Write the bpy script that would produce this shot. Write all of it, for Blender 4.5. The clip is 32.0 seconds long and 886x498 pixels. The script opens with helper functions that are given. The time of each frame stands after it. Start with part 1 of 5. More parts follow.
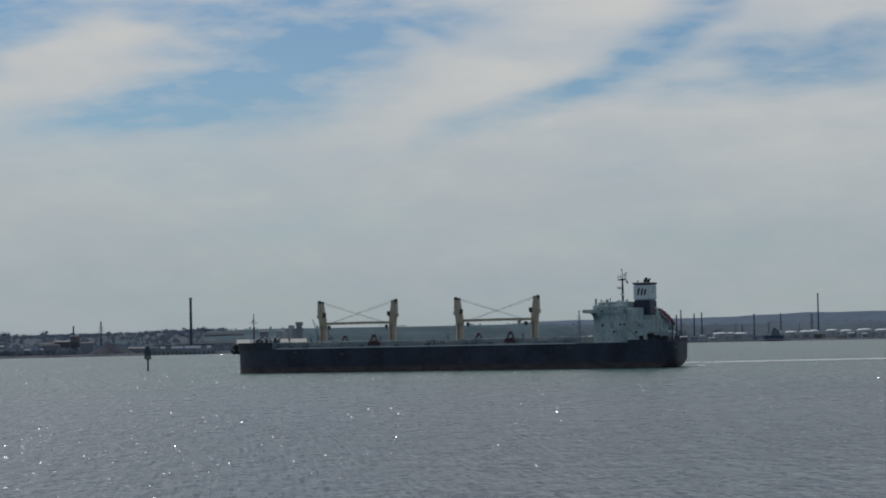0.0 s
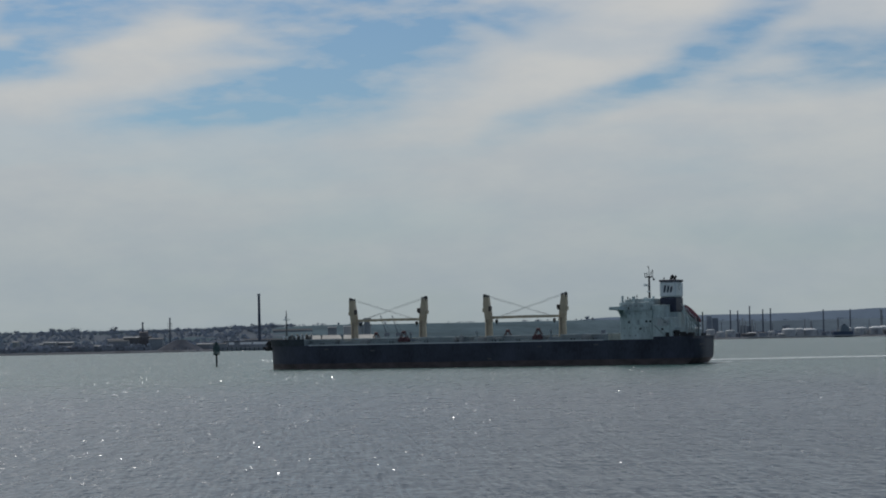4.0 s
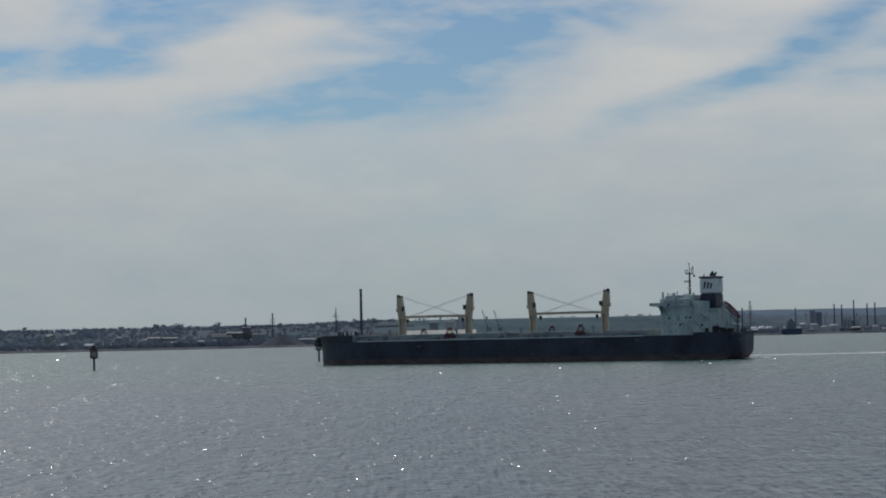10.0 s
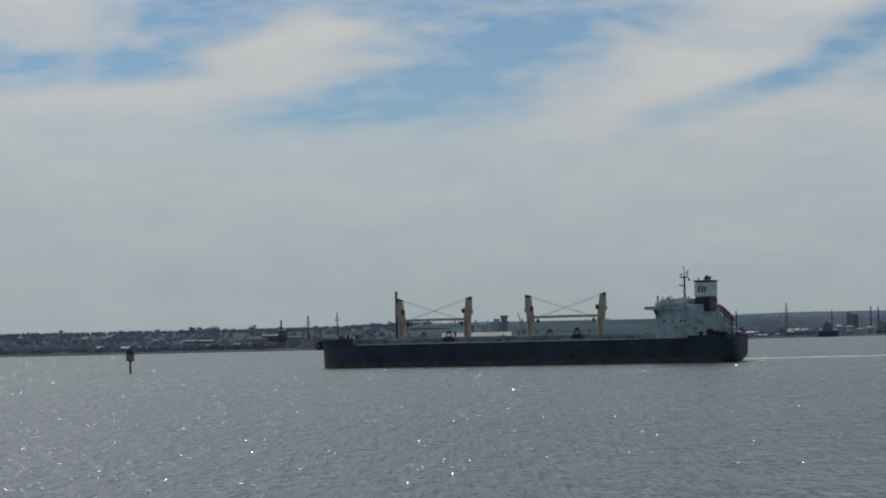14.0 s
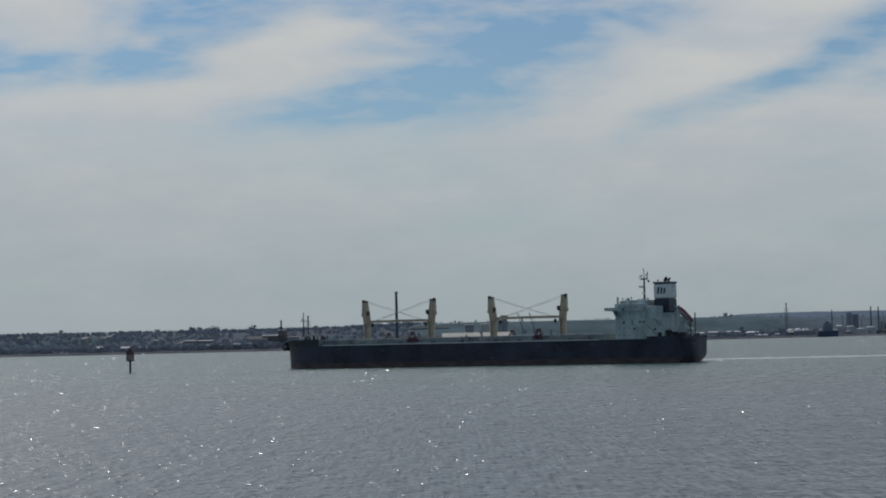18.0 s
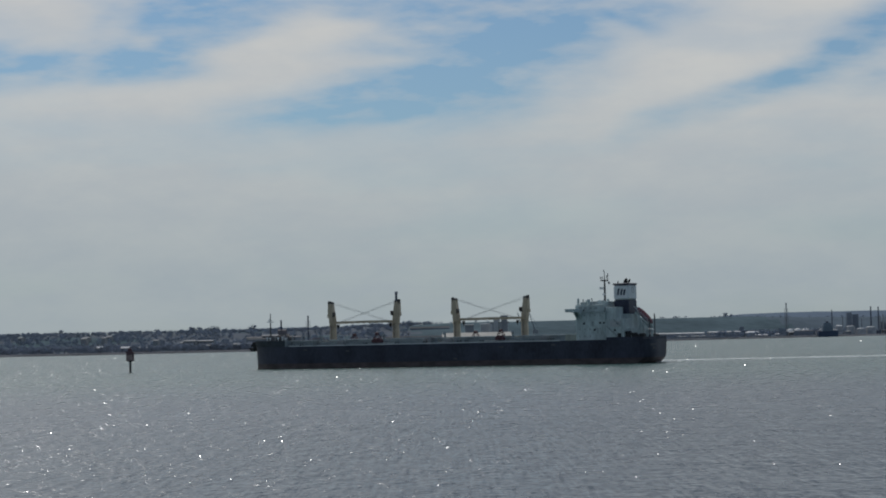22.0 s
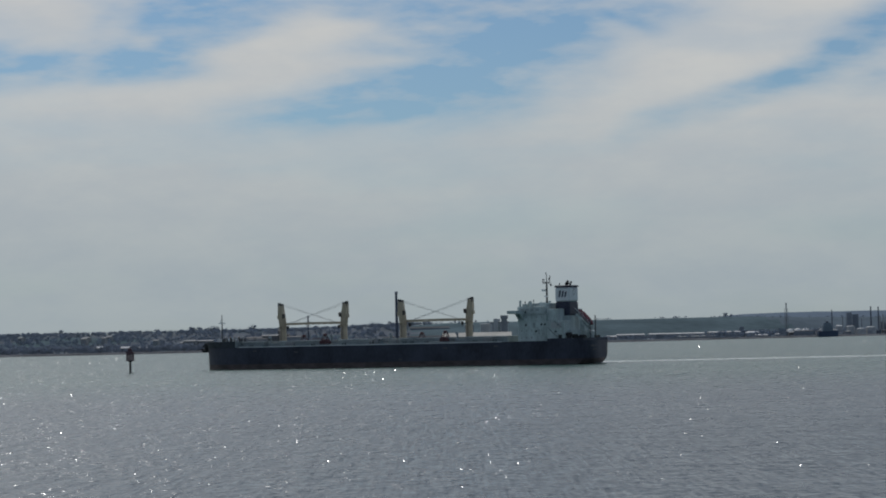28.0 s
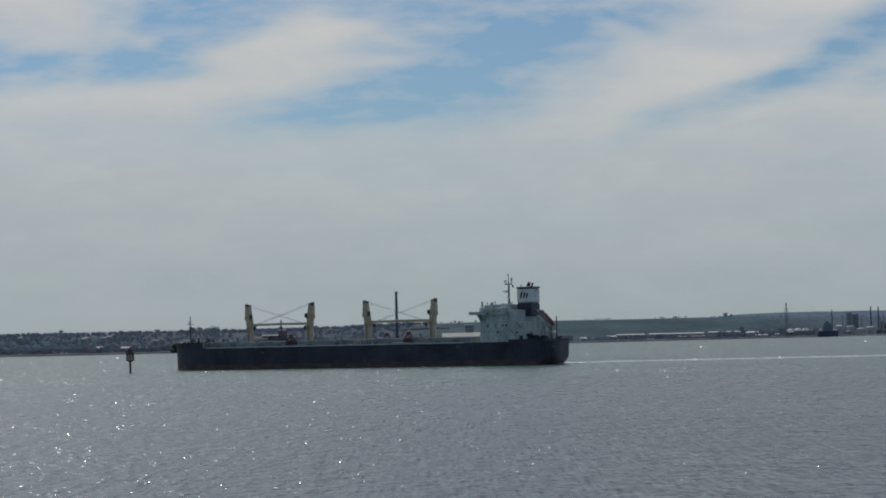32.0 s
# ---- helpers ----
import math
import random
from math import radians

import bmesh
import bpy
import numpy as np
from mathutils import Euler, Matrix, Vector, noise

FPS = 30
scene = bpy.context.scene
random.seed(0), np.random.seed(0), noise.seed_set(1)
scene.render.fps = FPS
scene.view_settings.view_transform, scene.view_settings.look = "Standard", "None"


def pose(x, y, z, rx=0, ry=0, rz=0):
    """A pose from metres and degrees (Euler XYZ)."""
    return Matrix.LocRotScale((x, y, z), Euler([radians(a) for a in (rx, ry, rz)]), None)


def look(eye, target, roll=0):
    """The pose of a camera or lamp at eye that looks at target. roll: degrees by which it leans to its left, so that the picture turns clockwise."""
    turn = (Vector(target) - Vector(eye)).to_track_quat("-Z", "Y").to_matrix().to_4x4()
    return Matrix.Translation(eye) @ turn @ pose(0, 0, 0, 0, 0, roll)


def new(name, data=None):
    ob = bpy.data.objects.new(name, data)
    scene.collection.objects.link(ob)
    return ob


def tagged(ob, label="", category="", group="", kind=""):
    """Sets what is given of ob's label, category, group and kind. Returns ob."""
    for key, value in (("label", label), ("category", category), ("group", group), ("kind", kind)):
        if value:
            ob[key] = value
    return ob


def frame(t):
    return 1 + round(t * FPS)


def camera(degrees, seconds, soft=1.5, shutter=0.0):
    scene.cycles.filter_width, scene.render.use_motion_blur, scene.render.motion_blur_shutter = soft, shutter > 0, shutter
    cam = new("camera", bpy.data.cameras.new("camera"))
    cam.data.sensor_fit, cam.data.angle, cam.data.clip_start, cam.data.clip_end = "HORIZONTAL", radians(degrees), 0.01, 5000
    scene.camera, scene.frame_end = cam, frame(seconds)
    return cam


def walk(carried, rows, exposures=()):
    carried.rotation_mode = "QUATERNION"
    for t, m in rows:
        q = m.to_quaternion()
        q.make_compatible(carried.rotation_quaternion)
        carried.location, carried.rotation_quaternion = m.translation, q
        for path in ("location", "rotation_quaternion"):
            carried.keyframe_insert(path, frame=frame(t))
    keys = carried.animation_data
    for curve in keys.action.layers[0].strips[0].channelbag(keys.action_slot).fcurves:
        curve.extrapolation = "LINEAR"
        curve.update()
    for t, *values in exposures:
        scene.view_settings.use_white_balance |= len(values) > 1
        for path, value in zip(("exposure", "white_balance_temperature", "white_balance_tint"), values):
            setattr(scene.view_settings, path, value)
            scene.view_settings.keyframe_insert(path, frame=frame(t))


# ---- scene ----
cam = camera(22.0, 32.0, soft=1.9)
EYE = Vector((0.0, 0.0, 11.6))


def aim(yaw, pitch, roll):
    """Camera pose on the foreshore: yaw to the right of north, pitch up, roll, in degrees."""
    a, e = radians(yaw), radians(pitch)
    way = Vector((math.sin(a) * math.cos(e), math.cos(a) * math.cos(e), math.sin(e)))
    return look(EYE, EYE + way * 100.0, roll)


walk(cam, [
    (0, aim(5.142, 2.307, -1.15)),
    (0.5, aim(5.056, 2.265, -1.15)),
    (0.6, aim(5.007, 2.268, -1.15)),
    (0.7, aim(4.979, 2.254, -1.15)),
    (0.8, aim(4.880, 2.228, -1.15)),
    (0.9, aim(4.276, 2.232, -1.15)),
    (1, aim(3.294, 2.190, -1.15)),
    (1.1, aim(3.317, 2.221, -1.15)),
    (1.2, aim(3.296, 2.228, -1.15)),
    (1.3, aim(3.359, 2.241, -1.15)),
    (1.5, aim(3.382, 2.253, -1.15)),
    (2, aim(3.467, 2.229, -1.15)),
    (2.5, aim(3.478, 2.229, -1.15)),
    (3, aim(3.457, 2.229, -1.15)),
    (3.5, aim(3.424, 2.230, -1.15)),
    (5.5, aim(3.522, 2.283, -1.15)),
    (6, aim(3.500, 2.273, -1.15)),
    (6.5, aim(3.499, 2.251, -1.15)),
    (7, aim(3.499, 2.251, -1.15)),
    (7.5, aim(3.478, 2.208, -1.15)),
    (8, aim(3.564, 2.271, -1.15)),
    (8.5, aim(3.435, 2.252, -1.15)),
    (8.7, aim(3.434, 2.233, -1.15)),
    (8.8, aim(3.359, 2.206, -1.15)),
    (8.9, aim(3.252, 2.165, -1.15)),
    (9, aim(1.987, 2.084, -1.15)),
    (9.2, aim(1.404, 2.093, -1.17)),
    (9.5, aim(1.470, 2.156, -1.20)),
    (9.7, aim(1.354, 2.127, -1.22)),
    (10, aim(0.887, 2.165, -1.25)),
    (10.2, aim(0.003, 2.204, -1.27)),
    (10.3, aim(-0.018, 2.218, -1.28)),
    (10.5, aim(-0.088, 2.184, -1.30)),
    (11, aim(-0.044, 2.225, -1.30)),
    (11.5, aim(0.000, 2.247, -1.30)),
    (20, aim(0.0, 2.247, -1.30)),
    (32, aim(0.0, 2.247, -1.30)),
])

# ---- sky and sun ----
SUN_AZ, SUN_EL = -20.0, 46.0          # degrees right of north, degrees up
sun_way = Vector((math.sin(radians(SUN_AZ)) * math.cos(radians(SUN_EL)), math.cos(radians(SUN_AZ)) * math.cos(radians(SUN_EL)), math.sin(radians(SUN_EL))))
sun_data = bpy.data.lights.new("sun", "SUN")
sun_data.energy, sun_data.angle, sun_data.color = 1.9, radians(0.6), (1.0, 0.985, 0.96)
sun = new("sun", sun_data)
sun.matrix_world = look(sun_way * 3000.0, (0, 0, 0))

world = bpy.data.worlds.new("sky")
scene.world = world
world.use_nodes = True
wt = world.node_tree
wt.nodes.clear()


def wlink(a, b):
    wt.links.new(a, b)


def wmath(op, a, b=None, clamp=False):
    n = wt.nodes.new("ShaderNodeMath")
    n.operation, n.use_clamp = op, clamp
    for i, v in enumerate((a, b)):
        if v is None:
            continue
        if isinstance(v, (int, float)):
            n.inputs[i].default_value = v
        else:
            wlink(v, n.inputs[i])
    return n.outputs[0]


def wmapping(vec, loc=(0, 0, 0), rot=0.0, scale=(1, 1, 1), kind="POINT"):
    n = wt.nodes.new("ShaderNodeMapping")
    n.vector_type = kind
    n.inputs["Location"].default_value = loc
    n.inputs["Rotation"].default_value = (0, 0, radians(rot))
    n.inputs["Scale"].default_value = scale
    wlink(vec, n.inputs["Vector"])
    return n.outputs[0]


def wnoise(vec, scale, detail, rough=0.55):
    n = wt.nodes.new("ShaderNodeTexNoise")
    n.inputs["Scale"].default_value, n.inputs["Detail"].default_value, n.inputs["Roughness"].default_value = scale, detail, rough
    wlink(vec, n.inputs["Vector"])
    return n


def wrange(val, a, b, c, d, smooth=True):
    n = wt.nodes.new("ShaderNodeMapRange")
    n.interpolation_type = "SMOOTHSTEP" if smooth else "LINEAR"
    for i, v in enumerate((a, b, c, d)):
        n.inputs[i + 1].default_value = v
    wlink(val, n.inputs[0])
    return n.outputs[0]


def wmix(fac, a, b):
    n = wt.nodes.new("ShaderNodeMix")
    n.data_type = "RGBA"
    for sock, v in ((n.inputs["Factor"], fac), (n.inputs[6], a), (n.inputs[7], b)):
        if isinstance(v, tuple):
            sock.default_value = (*v, 1)
        elif isinstance(v, (int, float)):
            sock.default_value = v
        else:
            wlink(v, sock)
    return n.outputs[2]


coord = wt.nodes.new("ShaderNodeTexCoord")
parts_xyz = wt.nodes.new("ShaderNodeSeparateXYZ")
wlink(coord.outputs["Generated"], parts_xyz.inputs[0])
az = wmath("MULTIPLY", wmath("ARCTAN2", parts_xyz.outputs[0], parts_xyz.outputs[1]), 57.2958)
el = wmath("MULTIPLY", wmath("ARCSINE", parts_xyz.outputs[2]), 57.2958)
flat = wt.nodes.new("ShaderNodeCombineXYZ")
wlink(az, flat.inputs[0])
wlink(el, flat.inputs[1])
# wind-drawn unevenness of the cloud edges
warp = wnoise(wmapping(flat.outputs[0], scale=(0.35, 0.8, 1)), 1.0, 4, 0.48)
shift = wt.nodes.new("ShaderNodeVectorMath")
shift.operation = "MULTIPLY_ADD"
wlink(warp.outputs["Color"], shift.inputs[0])
shift.inputs[1].default_value = (1.5, 0.62, 0)
shift.inputs[2].default_value = (-0.75, -0.31, 0)
drawn = wt.nodes.new("ShaderNodeVectorMath")
drawn.operation = "ADD"
wlink(flat.outputs[0], drawn.inputs[0])
wlink(shift.outputs[0], drawn.inputs[1])
gaps = 0.0


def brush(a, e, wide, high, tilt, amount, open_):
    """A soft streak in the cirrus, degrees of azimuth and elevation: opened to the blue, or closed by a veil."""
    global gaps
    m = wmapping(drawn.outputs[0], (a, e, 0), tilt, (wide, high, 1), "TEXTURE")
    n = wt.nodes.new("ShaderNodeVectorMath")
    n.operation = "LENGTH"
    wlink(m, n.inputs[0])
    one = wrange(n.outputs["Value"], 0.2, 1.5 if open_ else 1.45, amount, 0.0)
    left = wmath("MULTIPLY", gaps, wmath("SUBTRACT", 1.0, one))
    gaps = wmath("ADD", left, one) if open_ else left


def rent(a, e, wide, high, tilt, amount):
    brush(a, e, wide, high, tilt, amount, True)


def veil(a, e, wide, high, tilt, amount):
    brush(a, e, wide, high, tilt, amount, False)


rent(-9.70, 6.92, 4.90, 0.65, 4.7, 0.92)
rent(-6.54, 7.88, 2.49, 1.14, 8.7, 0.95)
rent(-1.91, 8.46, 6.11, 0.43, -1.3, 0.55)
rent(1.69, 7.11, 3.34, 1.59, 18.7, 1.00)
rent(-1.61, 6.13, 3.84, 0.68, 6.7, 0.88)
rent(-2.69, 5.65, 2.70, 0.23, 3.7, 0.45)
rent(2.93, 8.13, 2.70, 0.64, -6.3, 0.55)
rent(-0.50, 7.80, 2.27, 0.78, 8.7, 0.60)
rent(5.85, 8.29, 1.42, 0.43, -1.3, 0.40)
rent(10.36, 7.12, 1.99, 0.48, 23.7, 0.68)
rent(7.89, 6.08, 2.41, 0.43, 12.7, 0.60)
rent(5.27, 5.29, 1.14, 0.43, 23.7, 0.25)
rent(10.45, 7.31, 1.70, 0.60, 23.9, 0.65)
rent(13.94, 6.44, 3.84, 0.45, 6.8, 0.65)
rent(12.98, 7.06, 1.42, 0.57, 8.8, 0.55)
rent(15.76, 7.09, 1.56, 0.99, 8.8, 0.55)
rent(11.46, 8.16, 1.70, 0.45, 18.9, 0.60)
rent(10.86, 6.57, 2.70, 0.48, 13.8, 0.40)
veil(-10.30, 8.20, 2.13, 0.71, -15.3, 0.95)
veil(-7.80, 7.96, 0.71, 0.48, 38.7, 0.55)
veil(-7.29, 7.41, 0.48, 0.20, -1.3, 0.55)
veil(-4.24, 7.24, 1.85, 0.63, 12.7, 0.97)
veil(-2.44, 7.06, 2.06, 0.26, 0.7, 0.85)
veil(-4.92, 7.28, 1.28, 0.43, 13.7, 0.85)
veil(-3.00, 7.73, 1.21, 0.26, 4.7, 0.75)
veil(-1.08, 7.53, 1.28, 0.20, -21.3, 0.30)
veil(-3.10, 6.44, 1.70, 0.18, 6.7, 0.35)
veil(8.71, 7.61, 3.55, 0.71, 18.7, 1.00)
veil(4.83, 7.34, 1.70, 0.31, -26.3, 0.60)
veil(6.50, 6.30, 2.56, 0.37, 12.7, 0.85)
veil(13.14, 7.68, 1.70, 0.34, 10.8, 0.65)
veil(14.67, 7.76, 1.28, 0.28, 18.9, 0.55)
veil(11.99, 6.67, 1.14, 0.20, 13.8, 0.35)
wisp = wnoise(wmapping(flat.outputs[0], rot=-14, scale=(0.25, 0.9, 1)), 1.3, 5, 0.52)
wisp_soft = wrange(wisp.outputs["Fac"], 0.28, 0.74, 1.3, 0.55)
streak = wnoise(wmapping(flat.outputs[0], (0.7, 2.3, 0), -28, (0.5, 1.7, 1)), 1.4, 5, 0.55)
wisp_soft = wmath("MULTIPLY", wisp_soft, wrange(streak.outputs["Fac"], 0.32, 0.7, 1.15, 0.7))
high_veil = wrange(el, 9.0, 24.0, 0.0, 0.3)
thin = wnoise(wmapping(flat.outputs[0], rot=-9, scale=(0.11, 0.4, 1)), 1.0, 7, 0.55)
haze = wnoise(wmapping(flat.outputs[0], (3.1, 1.7, 0), -11, (0.12, 0.55, 1)), 1.0, 5, 0.5)
veil_thin = wrange(haze.outputs["Fac"], 0.42, 0.68, 0.0, 0.24)
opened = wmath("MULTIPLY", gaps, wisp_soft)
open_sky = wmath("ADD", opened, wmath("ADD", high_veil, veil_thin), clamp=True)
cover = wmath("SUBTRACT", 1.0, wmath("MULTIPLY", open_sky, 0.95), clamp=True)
# unseen cloud away from the sun is thinned, to dim and blue shaded sides
toward = wt.nodes.new("ShaderNodeVectorMath")
toward.operation = "DOT_PRODUCT"
wlink(coord.outputs["Generated"], toward.inputs[0])
toward.inputs[1].default_value = (math.sin(radians(SUN_AZ)), math.cos(radians(SUN_AZ)), 0.0)
cover = wmath("MULTIPLY", cover, wrange(toward.outputs["Value"], -0.3, 0.75, 0.32, 1.0))
ramp = wt.nodes.new("ShaderNodeValToRGB")
for i, (p, c) in enumerate(((0.0, (3.40, 3.90, 4.14)), (0.12, (3.61, 4.10, 4.35)), (0.3, (4.35, 4.70, 4.87)), (0.45, (5.08, 5.25, 5.30)), (0.6, (5.35, 5.42, 5.42)), (1.0, (5.7, 5.8, 5.85)))):
    e_ = ramp.color_ramp.elements[i] if i < 2 else ramp.color_ramp.elements.new(p)
    e_.position, e_.color = p, (c[0] / 10, c[1] / 10, c[2] / 10, 1)
wlink(wrange(el, 0.0, 14.0, 0.0, 1.0, False), ramp.inputs[0])
fleck = wnoise(wmapping(flat.outputs[0], (5.3, 0.4, 0), -22, (0.55, 1.2, 1)), 1.0, 9, 0.62)
mottle = wmath("ADD", wmath("MULTIPLY", thin.outputs["Fac"], 0.5), wmath("MULTIPLY", fleck.outputs["Fac"], 0.5))
thick = wmix(wrange(mottle, 0.34, 0.66, 0.0, 1.0), (0.935, 0.955, 0.98), (1.04, 1.035, 1.02))
cloud = wt.nodes.new("ShaderNodeMix")
cloud.data_type, cloud.blend_type = "RGBA", "MULTIPLY"
cloud.inputs["Factor"].default_value = 1.0
wlink(ramp.outputs[0], cloud.inputs[6])
wlink(thick, cloud.inputs[7])
nishita = wt.nodes.new("ShaderNodeTexSky")
nishita.sky_type, nishita.sun_disc = "NISHITA", False
nishita.sun_elevation, nishita.sun_rotation = radians(SUN_EL), radians(SUN_AZ)
nishita.air_density, nishita.dust_density, nishita.ozone_density = 1.0, 0.6, 2.0
blue = wt.nodes.new("ShaderNodeMix")
blue.data_type, blue.blend_type = "RGBA", "MULTIPLY"
blue.inputs["Factor"].default_value = 1.0
wlink(nishita.outputs[0], blue.inputs[6])
blue.inputs[7].default_value = (0.034, 0.046, 0.057, 1)
sky_col = wmix(cover, blue.outputs[2], cloud.outputs[2])
tens = wt.nodes.new("ShaderNodeVectorMath")
tens.operation = "SCALE"
tens.inputs["Scale"].default_value = 10.0
wlink(sky_col, tens.inputs[0])
back = wt.nodes.new("ShaderNodeBackground")
back.inputs["Strength"].default_value = 0.1
wlink(tens.outputs[0], back.inputs["Color"])
wout = wt.nodes.new("ShaderNodeOutputWorld")
wlink(back.outputs[0], wout.inputs["Surface"])


# ---- materials ----
def mat(name, color, rough=0.6, metal=0.0, vary=0.25, scale=0.5, fine=6.0, bump=0.0, tint=None, stretch=(1, 1, 1), spec=0.4):
    """A painted or natural surface: colour that varies at two scales, grain and relief."""
    m = bpy.data.materials.new(name)
    m.use_nodes = True
    t = m.node_tree
    p = t.nodes["Principled BSDF"]
    p.inputs["Roughness"].default_value, p.inputs["Metallic"].default_value = rough, metal
    p.inputs["Specular IOR Level"].default_value = spec
    tc = t.nodes.new("ShaderNodeTexCoord")
    mp = t.nodes.new("ShaderNodeMapping")
    mp.inputs["Scale"].default_value = stretch
    t.links.new(tc.outputs["Object"], mp.inputs["Vector"])
    a, b = t.nodes.new("ShaderNodeTexNoise"), t.nodes.new("ShaderNodeTexNoise")
    a.inputs["Scale"].default_value, a.inputs["Detail"].default_value = scale, 5
    b.inputs["Scale"].default_value, b.inputs["Detail"].default_value = fine, 4
    t.links.new(mp.outputs[0], a.inputs["Vector"])
    t.links.new(mp.outputs[0], b.inputs["Vector"])
    mx = t.nodes.new("ShaderNodeMath")
    mx.operation = "MULTIPLY_ADD"
    t.links.new(b.outputs["Fac"], mx.inputs[0])
    mx.inputs[1].default_value = 0.4
    sc = t.nodes.new("ShaderNodeMath")
    sc.operation = "MULTIPLY"
    sc.inputs[1].default_value = 0.6
    t.links.new(a.outputs["Fac"], sc.inputs[0])
    t.links.new(sc.outputs[0], mx.inputs[2])
    r = t.nodes.new("ShaderNodeValToRGB")
    lo = tint if tint else tuple(c * (1 - vary) for c in color)
    hi = tuple(min(1.0, c * (1 + vary * 0.6)) for c in color)
    r.color_ramp.elements[0].position, r.color_ramp.elements[0].color = 0.36, (*lo, 1)
    r.color_ramp.elements[1].position, r.color_ramp.elements[1].color = 0.62, (*hi, 1)
    t.links.new(mx.outputs[0], r.inputs[0])
    t.links.new(r.outputs[0], p.inputs["Base Color"])
    if bump:
        bp = t.nodes.new("ShaderNodeBump")
        bp.inputs["Strength"].default_value, bp.inputs["Distance"].default_value = 0.6, bump
        t.links.new(mx.outputs[0], bp.inputs["Height"])
        t.links.new(bp.outputs[0], p.inputs["Normal"])
    return m


# hull black raised so that the paint carries the veil of haze
M_HULL = mat("black hull paint lifted for haze", (0.056, 0.062, 0.084), 0.55, vary=0.4, scale=0.12, fine=1.2, bump=0.02, stretch=(1, 1, 0.5), spec=0.12)
M_BOOT = mat("worn red-brown antifouling", (0.086, 0.066, 0.064), 0.7, vary=0.6, scale=0.2, fine=2.0, stretch=(1, 1, 3))
M_WHITE = mat("toned-down streaked white ship paint", (0.435, 0.515, 0.512), 0.5, vary=0.4, scale=0.16, fine=1.5, stretch=(1.3, 1.3, 0.35), bump=0.02)
M_WHITE2 = mat("clean white paint", (0.68, 0.72, 0.73), 0.45, vary=0.12, scale=0.3)
M_BLACK = mat("black funnel paint", (0.030, 0.037, 0.066), 0.5, vary=0.4)
# deck and hatch paint made paler to give the hazy look amidships
M_DECK = mat("green-grey deck paint", (0.150, 0.178, 0.176), 0.7, vary=0.35, scale=0.3, fine=3)
M_HATCH = mat("grey-green hatch paint paled for haze", (0.265, 0.312, 0.325), 0.6, vary=0.3, scale=0.25, fine=2)
M_YELLOW = mat("cream-yellow crane paint", (0.47, 0.40, 0.29), 0.5, vary=0.25, scale=0.35, fine=2.5, tint=(0.37, 0.305, 0.215), stretch=(1, 1, 0.4))
M_STEEL = mat("dark galvanised steel", (0.10, 0.105, 0.11), 0.55, 0.4, vary=0.3, scale=1.5)
M_DARK = mat("black rubber and shadowed steel", (0.02, 0.021, 0.023), 0.6, vary=0.3, scale=1.0)
M_ROPE = mat("greased wire rope", (0.42, 0.43, 0.43), 0.6, vary=0.2, scale=2)
M_RED = mat("red grab paint", (0.078, 0.030, 0.037), 0.55, vary=0.4, scale=0.8, fine=4)
M_ORANGE = mat("faded orange-red lifeboat", (0.22, 0.065, 0.075), 0.6, vary=0.2, scale=0.6)
M_CAB = mat("brown-black cab panels", (0.075, 0.06, 0.055), 0.5, vary=0.3, scale=0.8)
M_WINDSCREEN = mat("clear windscreen glass", (0.05, 0.055, 0.06), 0.10, vary=0.1, scale=1.0, spec=0.6)
M_PORT = mat("cabin window glass", (0.30, 0.345, 0.35), 0.2, vary=0.3, scale=1.0, spec=0.5)
M_GLASS = mat("dark window glass", (0.015, 0.018, 0.022), 0.08, vary=0.2, scale=1.0, spec=0.6)
# rusty brown greyed and lightened, with the haze mixed into it
M_RUST = mat("rust-streaked steel greyed for haze", (0.19, 0.182, 0.19), 0.8, vary=0.5, scale=0.5, fine=3, spec=0.05)
M_PILE = mat("tarred steel pile", (0.022, 0.022, 0.024), 0.6, vary=0.4, scale=0.8)
M_MARK_R = mat("dull red daymark", (0.088, 0.032, 0.044), 0.6, vary=0.35, scale=0.8)
M_MARK_G = mat("dull green daymark", (0.035, 0.075, 0.070), 0.6, vary=0.35, scale=0.8)
# far land colours, paled and blued to stand in for distance haze
M_SCRUB = mat("scrub tinted blue-grey for haze", (0.125, 0.142, 0.163), 0.9, vary=0.3, scale=0.012, fine=0.08, spec=0.0)
M_GRASS = mat("dry grass tinted blue-grey for haze", (0.100, 0.138, 0.156), 0.9, vary=0.25, scale=0.006, fine=0.05, spec=0.0)
M_FARHILL = mat("woodland tinted blue for haze", (0.175, 0.220, 0.275), 0.95, vary=0.12, scale=0.004, fine=0.03, spec=0.0)


def foliage(name, color):
    """Thin leaves that let some light through."""
    m = mat(name, color, 0.8, vary=0.2, scale=0.03, fine=0.3, spec=0.0)
    t = m.node_tree
    mix_, thru = t.nodes.new("ShaderNodeMixShader"), t.nodes.new("ShaderNodeBsdfTranslucent")
    mix_.inputs[0].default_value = 0.18
    r = [q for q in t.nodes if q.type == "VALTORGB"][0]
    t.links.new(r.outputs[0], thru.inputs["Color"])
    t.links.new(t.nodes["Principled BSDF"].outputs[0], mix_.inputs[1])
    t.links.new(thru.outputs[0], mix_.inputs[2])
    t.links.new(mix_.outputs[0], t.nodes["Material Output"].inputs["Surface"])
    return m


